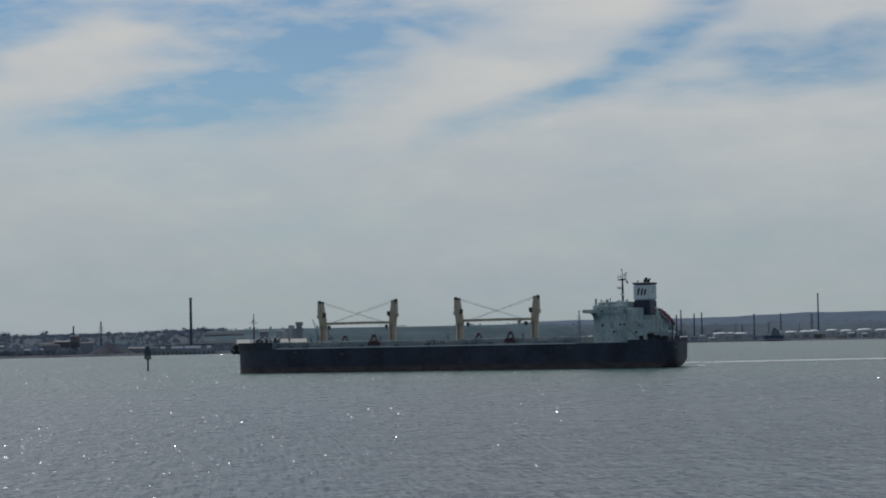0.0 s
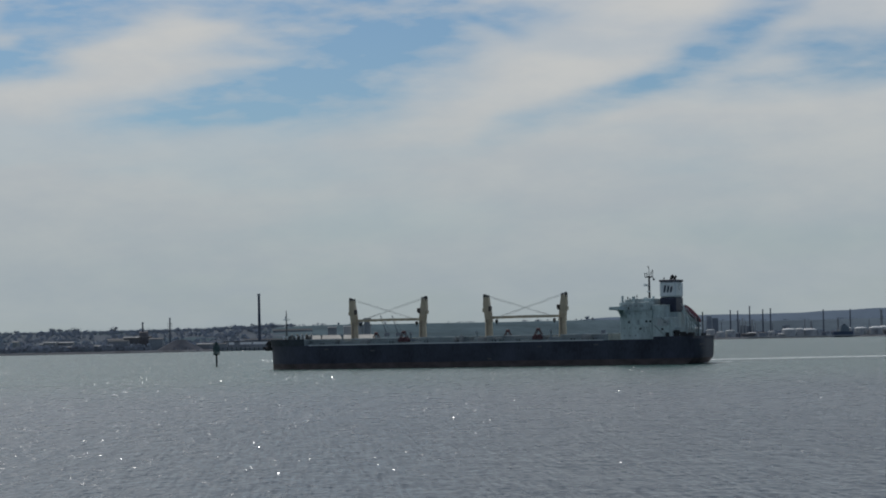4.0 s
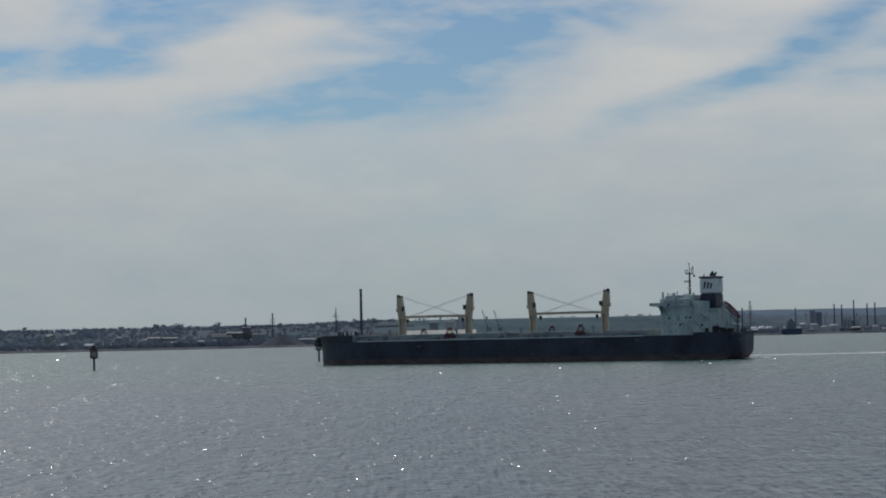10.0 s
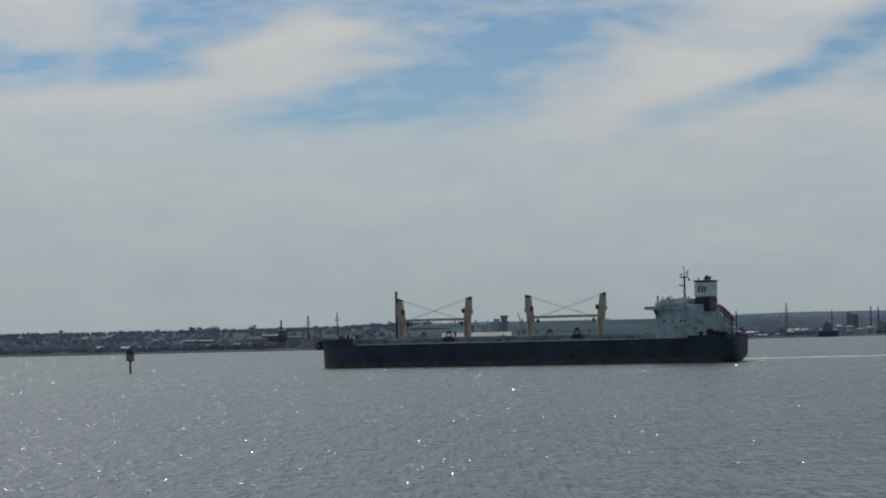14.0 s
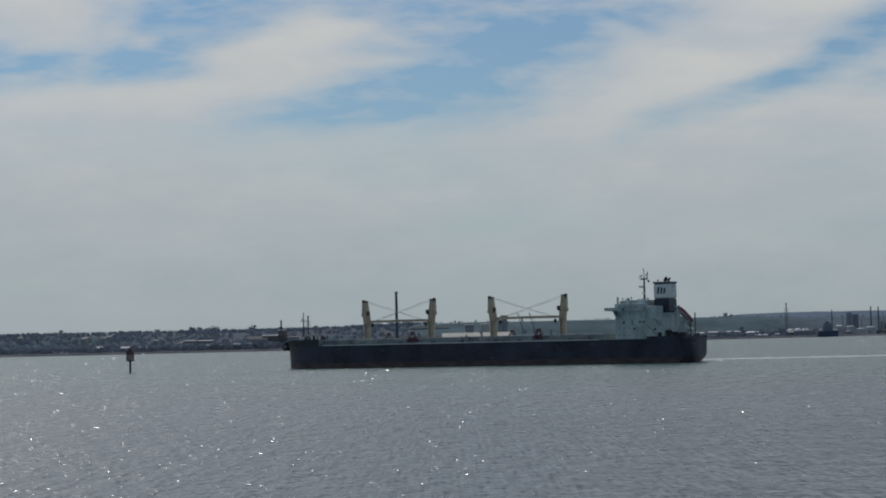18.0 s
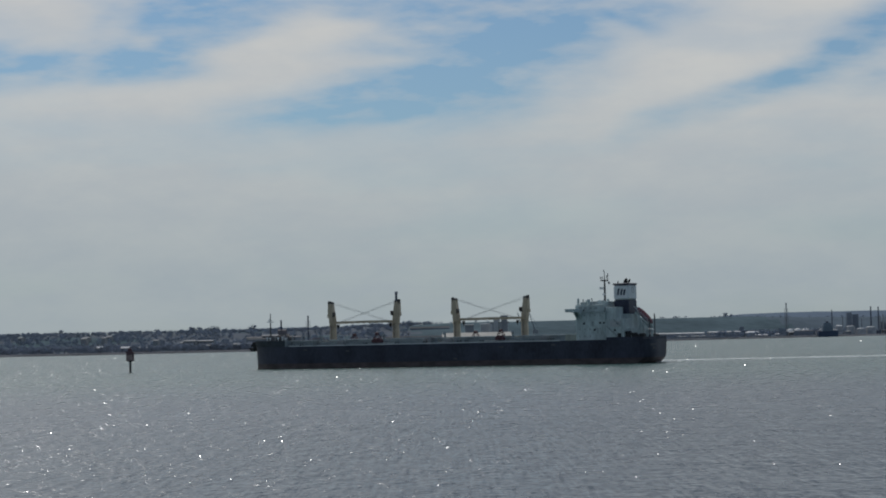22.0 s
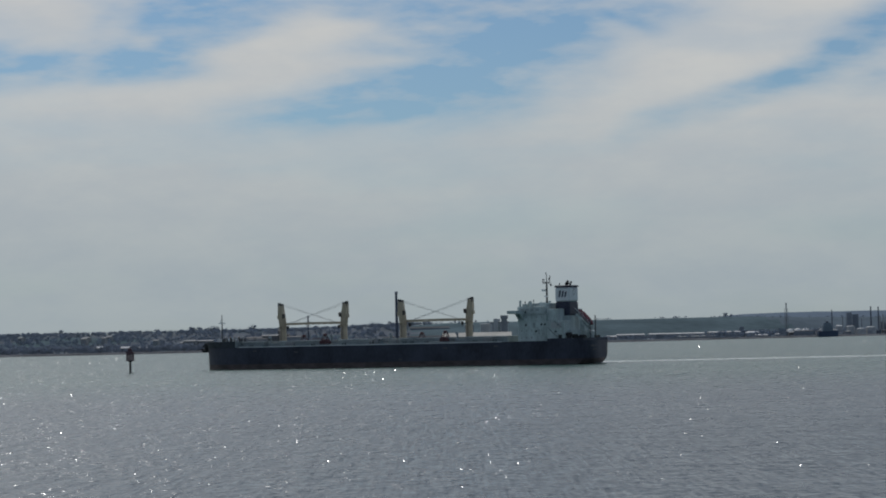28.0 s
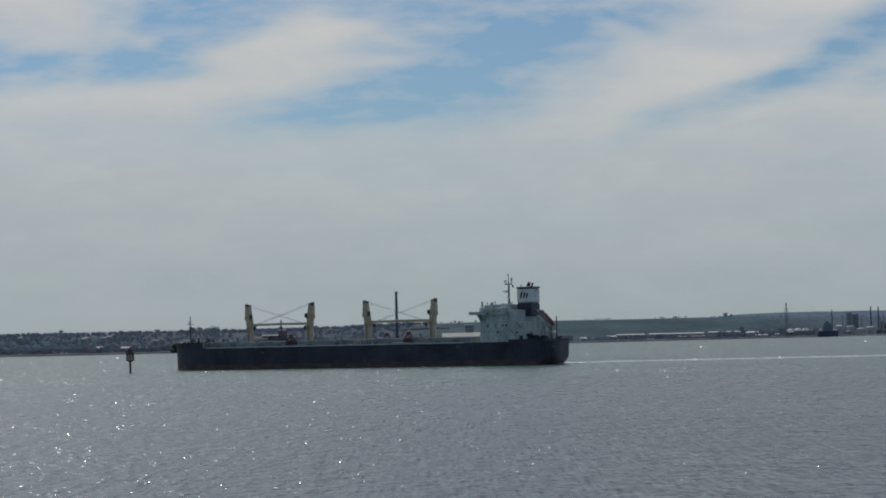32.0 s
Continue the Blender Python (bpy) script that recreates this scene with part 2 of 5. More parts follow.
# woodland ground, blued in the colour as distance haze would
M_WOODS = mat("open woodland tinted blue for haze", (0.116, 0.147, 0.174), 0.95, vary=0.2, scale=0.006, fine=0.04, spec=0.0)
# leaf colours far paler than real leaves, haze painted into them
M_TREE = foliage("eucalyptus leaves paled blue-grey for haze", (0.38, 0.43, 0.50))
M_TREE_LOW = foliage("tea-tree and mangrove leaves paled for haze", (0.38, 0.415, 0.475))
M_TRUNK = mat("grey bark", (0.09, 0.08, 0.07), 0.9, vary=0.3, scale=1.0)
# shore rock lightened in its colour, in place of haze
M_SHORE = mat("rock and mud shore paled for haze", (0.135, 0.14, 0.15), 0.85, vary=0.4, scale=0.02, fine=0.2, spec=0.0)
M_SHED = mat("pale grey metal wall", (0.27, 0.285, 0.29), 0.6, vary=0.2, scale=0.05, fine=0.5, spec=0.05)
M_CREAM = mat("cream painted wall", (0.50, 0.48, 0.43), 0.6, vary=0.15, scale=0.05, fine=0.5, spec=0.05)
M_ROOF = mat("pale zinc roof", (0.55, 0.555, 0.555), 0.7, vary=0.15, scale=0.05, fine=0.4, spec=0.05)
M_ROOF_G = mat("weathered grey zinc roof", (0.28, 0.285, 0.29), 0.75, vary=0.25, scale=0.05, fine=0.4, spec=0.05)
M_ROOF_B = mat("dull brown roof", (0.15, 0.148, 0.15), 0.8, vary=0.25, scale=0.05, fine=0.4, spec=0.05)
M_ROOF_D = mat("dark weathered roof", (0.08, 0.085, 0.092), 0.8, vary=0.3, scale=0.05, fine=0.4, spec=0.05)
# wall and stack colours lifted and blued to imitate haze over the works
M_DARKWALL = mat("corrugated wall paled for haze", (0.28, 0.297, 0.318), 0.8, vary=0.3, scale=0.05, fine=0.4, spec=0.05)
M_STACK = mat("dark concrete blued for haze", (0.105, 0.122, 0.152), 0.8, vary=0.25, scale=0.04, fine=0.5, spec=0.05)
M_PLANT = mat("galvanised process steel", (0.27, 0.30, 0.34), 0.7, vary=0.2, scale=0.05, fine=0.5, spec=0.05)
M_STACK2 = mat("grey-brown steel", (0.27, 0.285, 0.30), 0.7, vary=0.25, scale=0.05, fine=0.5, spec=0.05)
M_TANK = mat("pale grey tank shell", (0.44, 0.455, 0.46), 0.55, vary=0.18, scale=0.06, fine=0.5, spec=0.05)
M_TANKTOP = mat("white tank roof", (0.80, 0.80, 0.78), 0.5, vary=0.08, scale=0.1, spec=0.05)
# heap colour paled to look as if behind haze
M_COAL = mat("bulk stockpile paled for haze", (0.125, 0.13, 0.145), 0.95, vary=0.3, scale=0.05, fine=0.6, spec=0.0)
M_NAVY = mat("dull blue ship paint", (0.075, 0.10, 0.15), 0.6, vary=0.2, scale=0.1, spec=0.05)
M_PALEBLUE = mat("pale blue-grey ship paint", (0.21, 0.25, 0.29), 0.6, vary=0.2, scale=0.1, spec=0.05)
M_TEAL = mat("green-grey ship paint", (0.2, 0.235, 0.275), 0.6, vary=0.2, scale=0.1, spec=0.05)


def water_material():
    m = bpy.data.materials.new("choppy grey bay water")
    m.use_nodes = True
    t = m.node_tree
    p = t.nodes["Principled BSDF"]
    p.inputs["Roughness"].default_value = 0.36
    p.inputs["IOR"].default_value = 1.333
    tc = t.nodes.new("ShaderNodeTexCoord")

    def waves(size, turn, stretch, detail, rough):
        mp = t.nodes.new("ShaderNodeMapping")
        mp.inputs["Rotation"].default_value = (0, 0, radians(turn))
        mp.inputs["Scale"].default_value = (stretch / size, 1 / size, 1)
        t.links.new(tc.outputs["Object"], mp.inputs["Vector"])
        n = t.nodes.new("ShaderNodeTexNoise")
        n.inputs["Scale"].default_value, n.inputs["Detail"].default_value, n.inputs["Roughness"].default_value = 1.0, detail, rough
        t.links.new(mp.outputs[0], n.inputs["Vector"])
        return n.outputs["Fac"]

    def mult(sock, f, add=None):
        n = t.nodes.new("ShaderNodeMath")
        n.operation = "MULTIPLY_ADD"
        n.inputs[1].default_value = f
        t.links.new(sock, n.inputs[0])
        if add is None:
            n.inputs[2].default_value = 0
        else:
            t.links.new(add, n.inputs[2])
        return n.outputs[0]

    # base colour turns greener from about 400 to 800 m out
    place = t.nodes.new("ShaderNodeSeparateXYZ")
    t.links.new(tc.outputs["Object"], place.inputs[0])
    far_green = t.nodes.new("ShaderNodeMapRange")
    far_green.interpolation_type = "SMOOTHSTEP"
    far_green.inputs[1].default_value, far_green.inputs[2].default_value = 380.0, 780.0
    t.links.new(place.outputs[1], far_green.inputs[0])
    tone = t.nodes.new("ShaderNodeMix")
    tone.data_type = "RGBA"
    tone.inputs[6].default_value, tone.inputs[7].default_value = (0.035, 0.058, 0.080, 1), (0.039, 0.093, 0.081, 1)
    t.links.new(far_green.outputs[0], tone.inputs["Factor"])
    t.links.new(tone.outputs[2], p.inputs["Base Color"])
    gust = t.nodes.new("ShaderNodeMapRange")
    for i, v in enumerate((0.35, 0.65, 0.21, 0.28)):
        gust.inputs[i + 1].default_value = v
    t.links.new(waves(9.0, 8, 2.6, 3, 0.6), gust.inputs[0])
    t.links.new(gust.outputs[0], p.inputs["Roughness"])
    h = mult(waves(7.0, 12, 2.6, 3, 0.55), 0.6)
    h = mult(waves(2.2, -12, 1.5, 2, 0.5), 0.25, h)
    h = mult(waves(0.8, 8, 0.8, 3, 0.6), 0.11, h)
    b = t.nodes.new("ShaderNodeBump")
    b.inputs["Strength"].default_value, b.inputs["Distance"].default_value = 1.0, 1.0
    t.links.new(h, b.inputs["Height"])

    def spread(sock, lo, hi, a, c):
        n = t.nodes.new("ShaderNodeMapRange")
        for i, v in enumerate((lo, hi, a, c)):
            n.inputs[i + 1].default_value = v
        t.links.new(sock, n.inputs[0])
        return n.outputs[0]

    # normals tilted to the camera's side, in short crests, cat's paws and broad gusts
    steep = spread(waves(1.9, 6, 3.0, 2, 0.6), 0.44, 0.74, 0.0, 0.18)
    steep = mult(spread(waves(18.0, -2, 40.0, 2, 0.55), 0.3, 0.7, -0.02, 0.12), 1.0, steep)
    steep = mult(spread(waves(170.0, 4, 0.7, 3, 0.5), 0.35, 0.65, -0.015, 0.025), 1.0, steep)
    view_tilt = t.nodes.new("ShaderNodeCombineXYZ")
    t.links.new(mult(steep, -1.0), view_tilt.inputs[1])
    lean = t.nodes.new("ShaderNodeVectorMath")
    lean.operation = "ADD"
    t.links.new(b.outputs[0], lean.inputs[0])
    t.links.new(view_tilt.outputs[0], lean.inputs[1])
    unit = t.nodes.new("ShaderNodeVectorMath")
    unit.operation = "NORMALIZE"
    t.links.new(lean.outputs[0], unit.inputs[0])
    t.links.new(unit.outputs[0], p.inputs["Normal"])
    return m


def foam_material():
    m = bpy.data.materials.new("thin white wake foam")
    m.use_nodes = True
    t = m.node_tree
    p = t.nodes["Principled BSDF"]
    p.inputs["Base Color"].default_value = (0.85, 0.87, 0.87, 1)
    p.inputs["Roughness"].default_value = 0.8
    tc = t.nodes.new("ShaderNodeTexCoord")
    mp = t.nodes.new("ShaderNodeMapping")
    mp.inputs["Scale"].default_value = (0.12, 0.5, 1)
    t.links.new(tc.outputs["Object"], mp.inputs["Vector"])
    n = t.nodes.new("ShaderNodeTexNoise")
    n.inputs["Scale"].default_value, n.inputs["Detail"].default_value = 1.0, 6
    t.links.new(mp.outputs[0], n.inputs["Vector"])
    r = t.nodes.new("ShaderNodeMapRange")
    r.inputs[1].default_value, r.inputs[2].default_value = 0.22, 0.46
    t.links.new(n.outputs["Fac"], r.inputs[0])
    t.links.new(r.outputs[0], p.inputs["Alpha"])
    return m


M_WATER, M_FOAM = water_material(), foam_material()
M_WAVELET = mat("wet wave face", (0.010, 0.050, 0.068), 0.20, vary=0.2, scale=0.2, spec=0.5)


# ---- building helpers ----
def part(name, bm, material, parent=None, label=""):
    """Link a bmesh as one mesh object, under a thing or a part where given."""
    me = bpy.data.meshes.new(name)
    bmesh.ops.recalc_face_normals(bm, faces=bm.faces[:])
    bm.to_mesh(me)
    bm.free()
    me.materials.append(material)
    ob = new(name, me)
    if parent is not None:
        ob.parent = parent
    if label:
        ob["label"] = label
    return ob


def raw(name, verts, faces, material, parent=None):
    me = bpy.data.meshes.new(name)
    me.from_pydata(verts, [], faces)
    me.update()
    me.materials.append(material)
    ob = new(name, me)
    if parent is not None:
        ob.parent = parent
    return ob


def thing(name, m, label, category, group=""):
    ob = new(name)
    ob.matrix_basis = m
    return tagged(ob, label, category, group)


def box(bm, x0, x1, y0, y1, z0, z1, bevel=0.0, top=1.0):
    """A block; top: how far its upper face is drawn in."""
    cx, cy = (x0 + x1) / 2, (y0 + y1) / 2
    vs = []
    for z, k in ((z0, 1.0), (z1, top)):
        for x, y in ((x0, y0), (x1, y0), (x1, y1), (x0, y1)):
            vs.append(bm.verts.new((cx + (x - cx) * k, cy + (y - cy) * k, z)))
    fs = [bm.faces.new([vs[i] for i in f]) for f in ((3, 2, 1, 0), (4, 5, 6, 7), (0, 1, 5, 4), (1, 2, 6, 5), (2, 3, 7, 6), (3, 0, 4, 7))]
    if bevel:
        es = list({e for f in fs for e in f.edges})
        bmesh.ops.bevel(bm, geom=es, offset=bevel, segments=1, affect="EDGES")
    return bm


def rod(bm, a, b, r0, r1=None, n=8, caps=True):
    """A round bar from a to b."""
    a, b = Vector(a), Vector(b)
    r1 = r0 if r1 is None else r1
    d = (b - a).normalized()
    u = d.orthogonal().normalized()
    v = d.cross(u)
    rings = []
    for c, r in ((a, r0), (b, r1)):
        rings.append([bm.verts.new(c + (u * math.cos(2 * math.pi * i / n) + v * math.sin(2 * math.pi * i / n)) * r) for i in range(n)])
    for i in range(n):
        j = (i + 1) % n
        bm.faces.new((rings[0][i], rings[0][j], rings[1][j], rings[1][i]))
    if caps:
        bm.faces.new(rings[0][::-1])
        bm.faces.new(rings[1])
    return bm


def B():
    return bmesh.new()


def prism(bm, outline, y0, y1):
    """A sheet cut to an outline in the x-z plane, from y0 to y1."""
    a = [bm.verts.new((x, y0, z)) for x, z in outline]
    b = [bm.verts.new((x, y1, z)) for x, z in outline]
    n = len(outline)
    bm.faces.new(a)
    bm.faces.new(b[::-1])
    for i in range(n):
        bm.faces.new((a[i], b[i], b[(i + 1) % n], a[(i + 1) % n]))
    return bm


# ---- water and land ----
SHORE_X, SHORE_Y = (-2600, -250, 0, 300, 700, 900, 1200, 2600), (2950, 3000, 3180, 3480, 3850, 3850, 3650, 3300)


def shore_y(x):
    return float(np.interp(x, SHORE_X, SHORE_Y))


def ridge_z(x):
    return float(np.interp(x, (-2600, -850, -300, -100, 0, 300, 600, 750, 900, 2600), (30, 33, 33, 37, 41, 41, 41, 36, 33, 32)))


def land_z(x, y):
    d = y - shore_y(x)
    if d < 0:
        return max(-3.0, d * 0.12)
    near = min(2.6, d * 0.12)
    k = min(1.0, max(0.0, (d - 420.0) / max(150.0, 4420.0 - shore_y(x) - 420.0)))
    k = k * k * (3 - 2 * k)
    lump = noise.noise((x * 0.006, y * 0.006, 0.0)) * 2.2 * k
    return near + (ridge_z(x) - 2.6) * k + lump


def build_ground():
    verts, faces = [], []
    xs = np.concatenate((np.linspace(-2600, -900, 18), np.linspace(-860, 1500, 119), np.linspace(1560, 2600, 14)))
    deep = np.concatenate((np.array((-25.0, -8.0, 0.0, 8.0, 20.0, 60.0, 150.0)), np.linspace(260, 1600, 26)))
    for x in xs:
        for d in deep:
            wob = noise.noise((x * 0.01, 3.0, 0.0)) * 14.0
            y = shore_y(x) + d + (wob if d < 100 else 0.0)
            verts.append((x, y, land_z(x, y - (wob if d < 100 else 0.0))))
    n = len(deep)
    for i in range(len(xs) - 1):
        for j in range(n - 1):
            faces.append((i * n + j, (i + 1) * n + j, (i + 1) * n + j + 1, i * n + j + 1))
    # all three ground colours carry the haze in their tint
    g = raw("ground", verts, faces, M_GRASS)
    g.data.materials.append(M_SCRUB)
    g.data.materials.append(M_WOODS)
    for p in g.data.polygons:
        p.use_smooth = True
        c = p.center
        edge = noise.noise((c.x * 0.01, c.y * 0.01, 0.0)) * 60
        wood_here = noise.noise((c.x * 0.004, c.y * 0.003, 5.0)) > -0.05
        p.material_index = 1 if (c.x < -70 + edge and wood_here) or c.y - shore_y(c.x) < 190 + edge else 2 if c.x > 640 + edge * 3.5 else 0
    tagged(g, "far shore of hazy grey-green fields rising to a ridge", "land", kind="structure")
    # rocky strip along the waterline
    verts, faces = [], []
    xs = np.linspace(-1500, 1900, 240)
    for x in xs:
        y0 = shore_y(x) + noise.noise((x * 0.01, 3.0, 0.0)) * 14.0
        r = noise.noise((x * 0.06, 9.0, 0.0))
        for dy, z in ((-7, -0.6), (-3, 1.0 + 0.5 * r), (4, 2.4 + 0.9 * r), (14, 2.9 + 0.6 * r), (22, 2.2)):
            verts.append((x, y0 + dy, z))
    for i in range(len(xs) - 1):
        for j in range(4):
            faces.append((i * 5 + j, (i + 1) * 5 + j, (i + 1) * 5 + j + 1, i * 5 + j + 1))
    tagged(raw("rock_shore", verts, faces, M_SHORE), "dark rock and mud edge along the far waterline", "shore", kind="structure")
    # the blue hill behind, its haze painted into the colour
    verts, faces = [], []
    xs = np.linspace(350, 2600, 120)
    for x in xs:
        top = float(np.interp(x, (350, 520, 600, 680, 780, 930, 1060, 1190, 1400, 2600), (20, 40, 46, 50, 51, 50, 51, 57, 58, 48)))
        top += noise.noise((x * 0.015, 5.0, 0.0)) * 1.5
        verts += [(x, 4700, 5), (x, 4790, top * 0.6), (x, 4850, top), (x, 4990, top - 6)]
    for i in range(len(xs) - 1):
        for j in range(3):
            faces.append((i * 4 + j, (i + 1) * 4 + j, (i + 1) * 4 + j + 1, i * 4 + j + 1))
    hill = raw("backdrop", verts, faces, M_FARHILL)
    tagged(hill, "distant hazy blue wooded hill", "hill", kind="structure")


def build_water():
    s = 9000.0
    w = raw("water", [(-s, -s, 0), (s, -s, 0), (s, s, 0), (-s, s, 0)], [(0, 1, 2, 3)], M_WATER)
    return tagged(w, "choppy grey bay water glittering under the sun", "sea", kind="structure")


def build_wake():
    # line placed to fit the camera's view, not along the ship's course
    line = ((38, 974), (62, 983), (124, 981), (186, 979), (290, 981), (435, 979), (725, 965), (1100, 935))
    verts, faces = [], []
    xs = np.linspace(38, 1100, 180)
    for x in xs:
        y = float(np.interp(x, [p[0] for p in line], [p[1] for p in line]))
        half = 8.0 + 4.0 * min(1.0, (x - 38) / 300) + noise.noise((x * 0.05, 1.0, 0.0)) * 5.0 + noise.noise((x * 0.23, 4.0, 0.0)) * 2.5
        y += noise.noise((x * 0.02, 7.0, 0.0)) * 3.0
        verts += [(x, y - half, 0.06), (x, y, 0.09), (x, y + half, 0.06)]
    for i in range(len(xs) - 1):
        for j in range(2):
            faces.append((i * 3 + j, (i + 1) * 3 + j, (i + 1) * 3 + j + 1, i * 3 + j + 1))
    tagged(raw("wake", verts, faces, M_FOAM), "long pale foam wake of the ship, laid to suit the view", "wake", kind="stuff")


def build_wavelets():
    """Steep three-cornered wave faces added for glints, spread and sized to the camera's view."""
    rnd = np.random.RandomState(5)
    n = 800000
    down = rnd.triangular(11.0, 60.0, 245.0, n)
    far = 46700.0 / down
    side = np.radians(rnd.uniform(-14.5, 18.5, n))
    x, y = far * np.sin(side), far * np.cos(side)
    keep = y < np.interp(x, SHORE_X, SHORE_Y) - 20
    x, y, far = x[keep], y[keep], far[keep]
    n = len(x)
    size = (0.012 + 0.000034 * far) * 0.45 * np.minimum(rnd.lognormal(0, 0.75, n), 4.0)
    sx, sy = rnd.normal(0.03, 0.26, n), rnd.normal(0.11, 0.235, n)
    turn = rnd.uniform(-0.3, 0.3, n)
    verts = np.zeros((n, 3, 3), dtype=np.float32)
    for k, (a, b) in enumerate(((-1.2, -1.0), (1.2, -1.0), (0, 1.7))):
        long = b * (0.8 + far / 500.0)
        dx = size * (a * np.cos(turn) - b * np.sin(turn))
        dy = size * (a * np.sin(turn) + long * np.cos(turn))
        verts[:, k, 0], verts[:, k, 1] = x + dx, y + dy
        verts[:, k, 2] = dx * sx + dy * sy + 0.35 * size * (0.8 + far / 500.0)
    me = bpy.data.meshes.new("wavelets")
    me.vertices.add(3 * n)
    me.vertices.foreach_set("co", verts.ravel())
    me.loops.add(3 * n)
    me.loops.foreach_set("vertex_index", np.arange(3 * n, dtype=np.int32))
    me.polygons.add(n)
    me.polygons.foreach_set("loop_start", np.arange(0, 3 * n, 3, dtype=np.int32))
    me.update(calc_edges=True)
    me.materials.append(M_WAVELET)
    return tagged(new("wavelets", me), "steep little wave faces added to catch the sun", "waves", kind="stuff")


WATER = build_water()
WAVELETS = build_wavelets()
build_ground()
build_wake()


M_FORE = mat("grey-green bulwark paint", (0.050, 0.060, 0.070), 0.65, vary=0.4, scale=0.3, spec=0.1)
# ---- the ship: x forward, y to port, z up from the waterline ----
DECK = 9.2


def stem_x(z):
    return 93.4 + 0.03 * z + max(0.0, z - 9.5) * 0.2


def stern_x(z):
    return -95.0 + 2.4 * max(0.0, (3.4 - z) / 3.4) ** 2.0 if z < 3.4 else -95.0


def half_beam(x, z):
    full = 15.0
    k = min(1.0, max(0.0, z / 10.0))
    if x > 58:
        s = min(1.0, (x - 58) / (stem_x(z) - 58))
        return full * max(0.0, 1 - s ** (3.1 + 0.3 * k)) ** 0.64
    if x < -62:
        s = min(1.0, (-62 - x) / 33.0)
        return full * (1 - s * s * (0.28 - 0.07 * k))
    return full


def hull_rows(levels, x_from=None, cols=46):
    verts, faces = [], []
    for z in levels:
        a = stern_x(z) if x_from is None else x_from
        b = stem_x(z)
        line = []
        for i in range(cols + 1):
            u = i / cols
            u = 1 - (1 - u) ** 1.5 if x_from is not None else u
            u = 0.5 - 0.5 * math.cos(math.pi * u) if x_from is None else u
            x = a + (b - a) * u
            line.append((x, half_beam(x, z), z))
        verts += line + [(x, -y, z) for x, y, z in line[::-1][1:]]
    n = 2 * cols + 1
    for r in range(len(levels) - 1):
        for i in range(n - 1):
            faces.append((r * n + i, r * n + i + 1, (r + 1) * n + i + 1, (r + 1) * n + i))
        if x_from is None:
            faces.append((r * n + n - 1, r * n, (r + 1) * n, (r + 1) * n + n - 1))
    return verts, faces, n


def build_crane(ship, x, way):
    """One pedestal crane with its jib laid level; way: +1 forward, -1 aft."""
    base = part("deck_crane", rod(rod(B(), (0, 0, DECK), (0, 0, 17.6), 1.6, 1.4, 20), (0, 0, 17.3), (0, 0, 18.0), 1.75, 1.75, 20), M_YELLOW, ship, "cream-yellow pedestal deck crane, jib stowed level")
    base.location = (x, 0, 0)
    b = w = way
    bm = B()
    prism(bm, [(-1.3 * b, 18.0), (1.3 * b, 18.0), (1.0 * b, 21.0), (0.1 * b, 27.2), (-1.9 * b, 27.2), (-2.0 * b, 24.0)], -1.1, 1.1)
    bmesh.ops.bevel(bm, geom=bm.edges[:], offset=0.18, segments=1, affect="EDGES")
    part("crane_house", bm, M_YELLOW, base)
    bm = B()
    for y in (-0.7, 0.7):
        prism(bm, [(-1.95 * b, 26.3), (-1.3 * b, 26.3), (-1.38 * b, 28.1), (-1.6 * b, 28.4), (-1.85 * b, 28.1)], y - 0.3, y + 0.3)
        prism(bm, [(-0.55 * b, 26.6), (0.12 * b, 26.6), (0.0 * b, 27.7), (-0.2 * b, 28.0), (-0.45 * b, 27.7)], y - 0.3, y + 0.3)
        part("sheave_head", bm, M_DARK, base, "dark steel sheave head")
        bm = B()
    part("operator_cab", box(B(), *sorted((0.6 * b, 1.75 * b)), 0.5, 1.8, 21.9, 23.5, 0.2), M_CAB, base, "brown-black operator cab with glazed front")
    part("cab_bracket", box(B(), *sorted((0.5 * b, 1.5 * b)), 0.7, 1.6, 21.5, 21.9, 0.05), M_CAB, base)
    part("crane_collar", rod(B(), (0, 0, 20.2), (0, 0, 20.9), 1.5, 1.35, 16), M_YELLOW, base)
    part("winch_box", box(B(), *sorted((-2.4 * b, -1.5 * b)), -0.9, 0.9, 21.2, 22.8, 0.15), M_YELLOW, base)
    part("ladder", box(box(B(), -0.25, -0.15, 1.75, 1.9, DECK, 18), 0.15, 0.25, 1.75, 1.9, DECK, 18), M_STEEL, base)
    # jib: twin box booms with cross ties
    off = 1.9 * b
    bm = B()
    x0, x1 = 1.2 * b, 27.5 * b
    for y in (-0.75, 0.75):
        prism(bm, [(x0, 18.5), (x0, 19.5), (x1 * 0.5, 19.6), (x1, 19.1), (x1, 18.7), (x1 * 0.5, 18.7)], off + y - 0.22, off + y + 0.22)
    for i in range(9):
        xx = x0 + (x1 - x0) * (i + 0.5) / 9
        rod(bm, (xx, off - 0.75, 18.6), (xx, off + 0.75, 18.6), 0.14, n=6)
    part("jib", bm, M_YELLOW, base)
    part("hook_block", rod(box(B(), x1 - 0.5, x1 + 0.5, off - 0.4, off + 0.4, 16.9, 18.2, 0.12), (x1, off, 16.2), (x1, off, 17.0), 0.18), M_DARK, base, "dark hook block")
    for k, y in enumerate((-1.0, 1.0)):
        for lift, back in ((0.0, 1.0), (0.35, 0.985), (0.75, 0.965)):
            part("luffing_wire", rod(B(), (-1.5 * b, y, 28.2 - lift), (x1 * back, off + y * 0.7, 19.0), 0.028, n=4), M_ROPE, base)
    return base


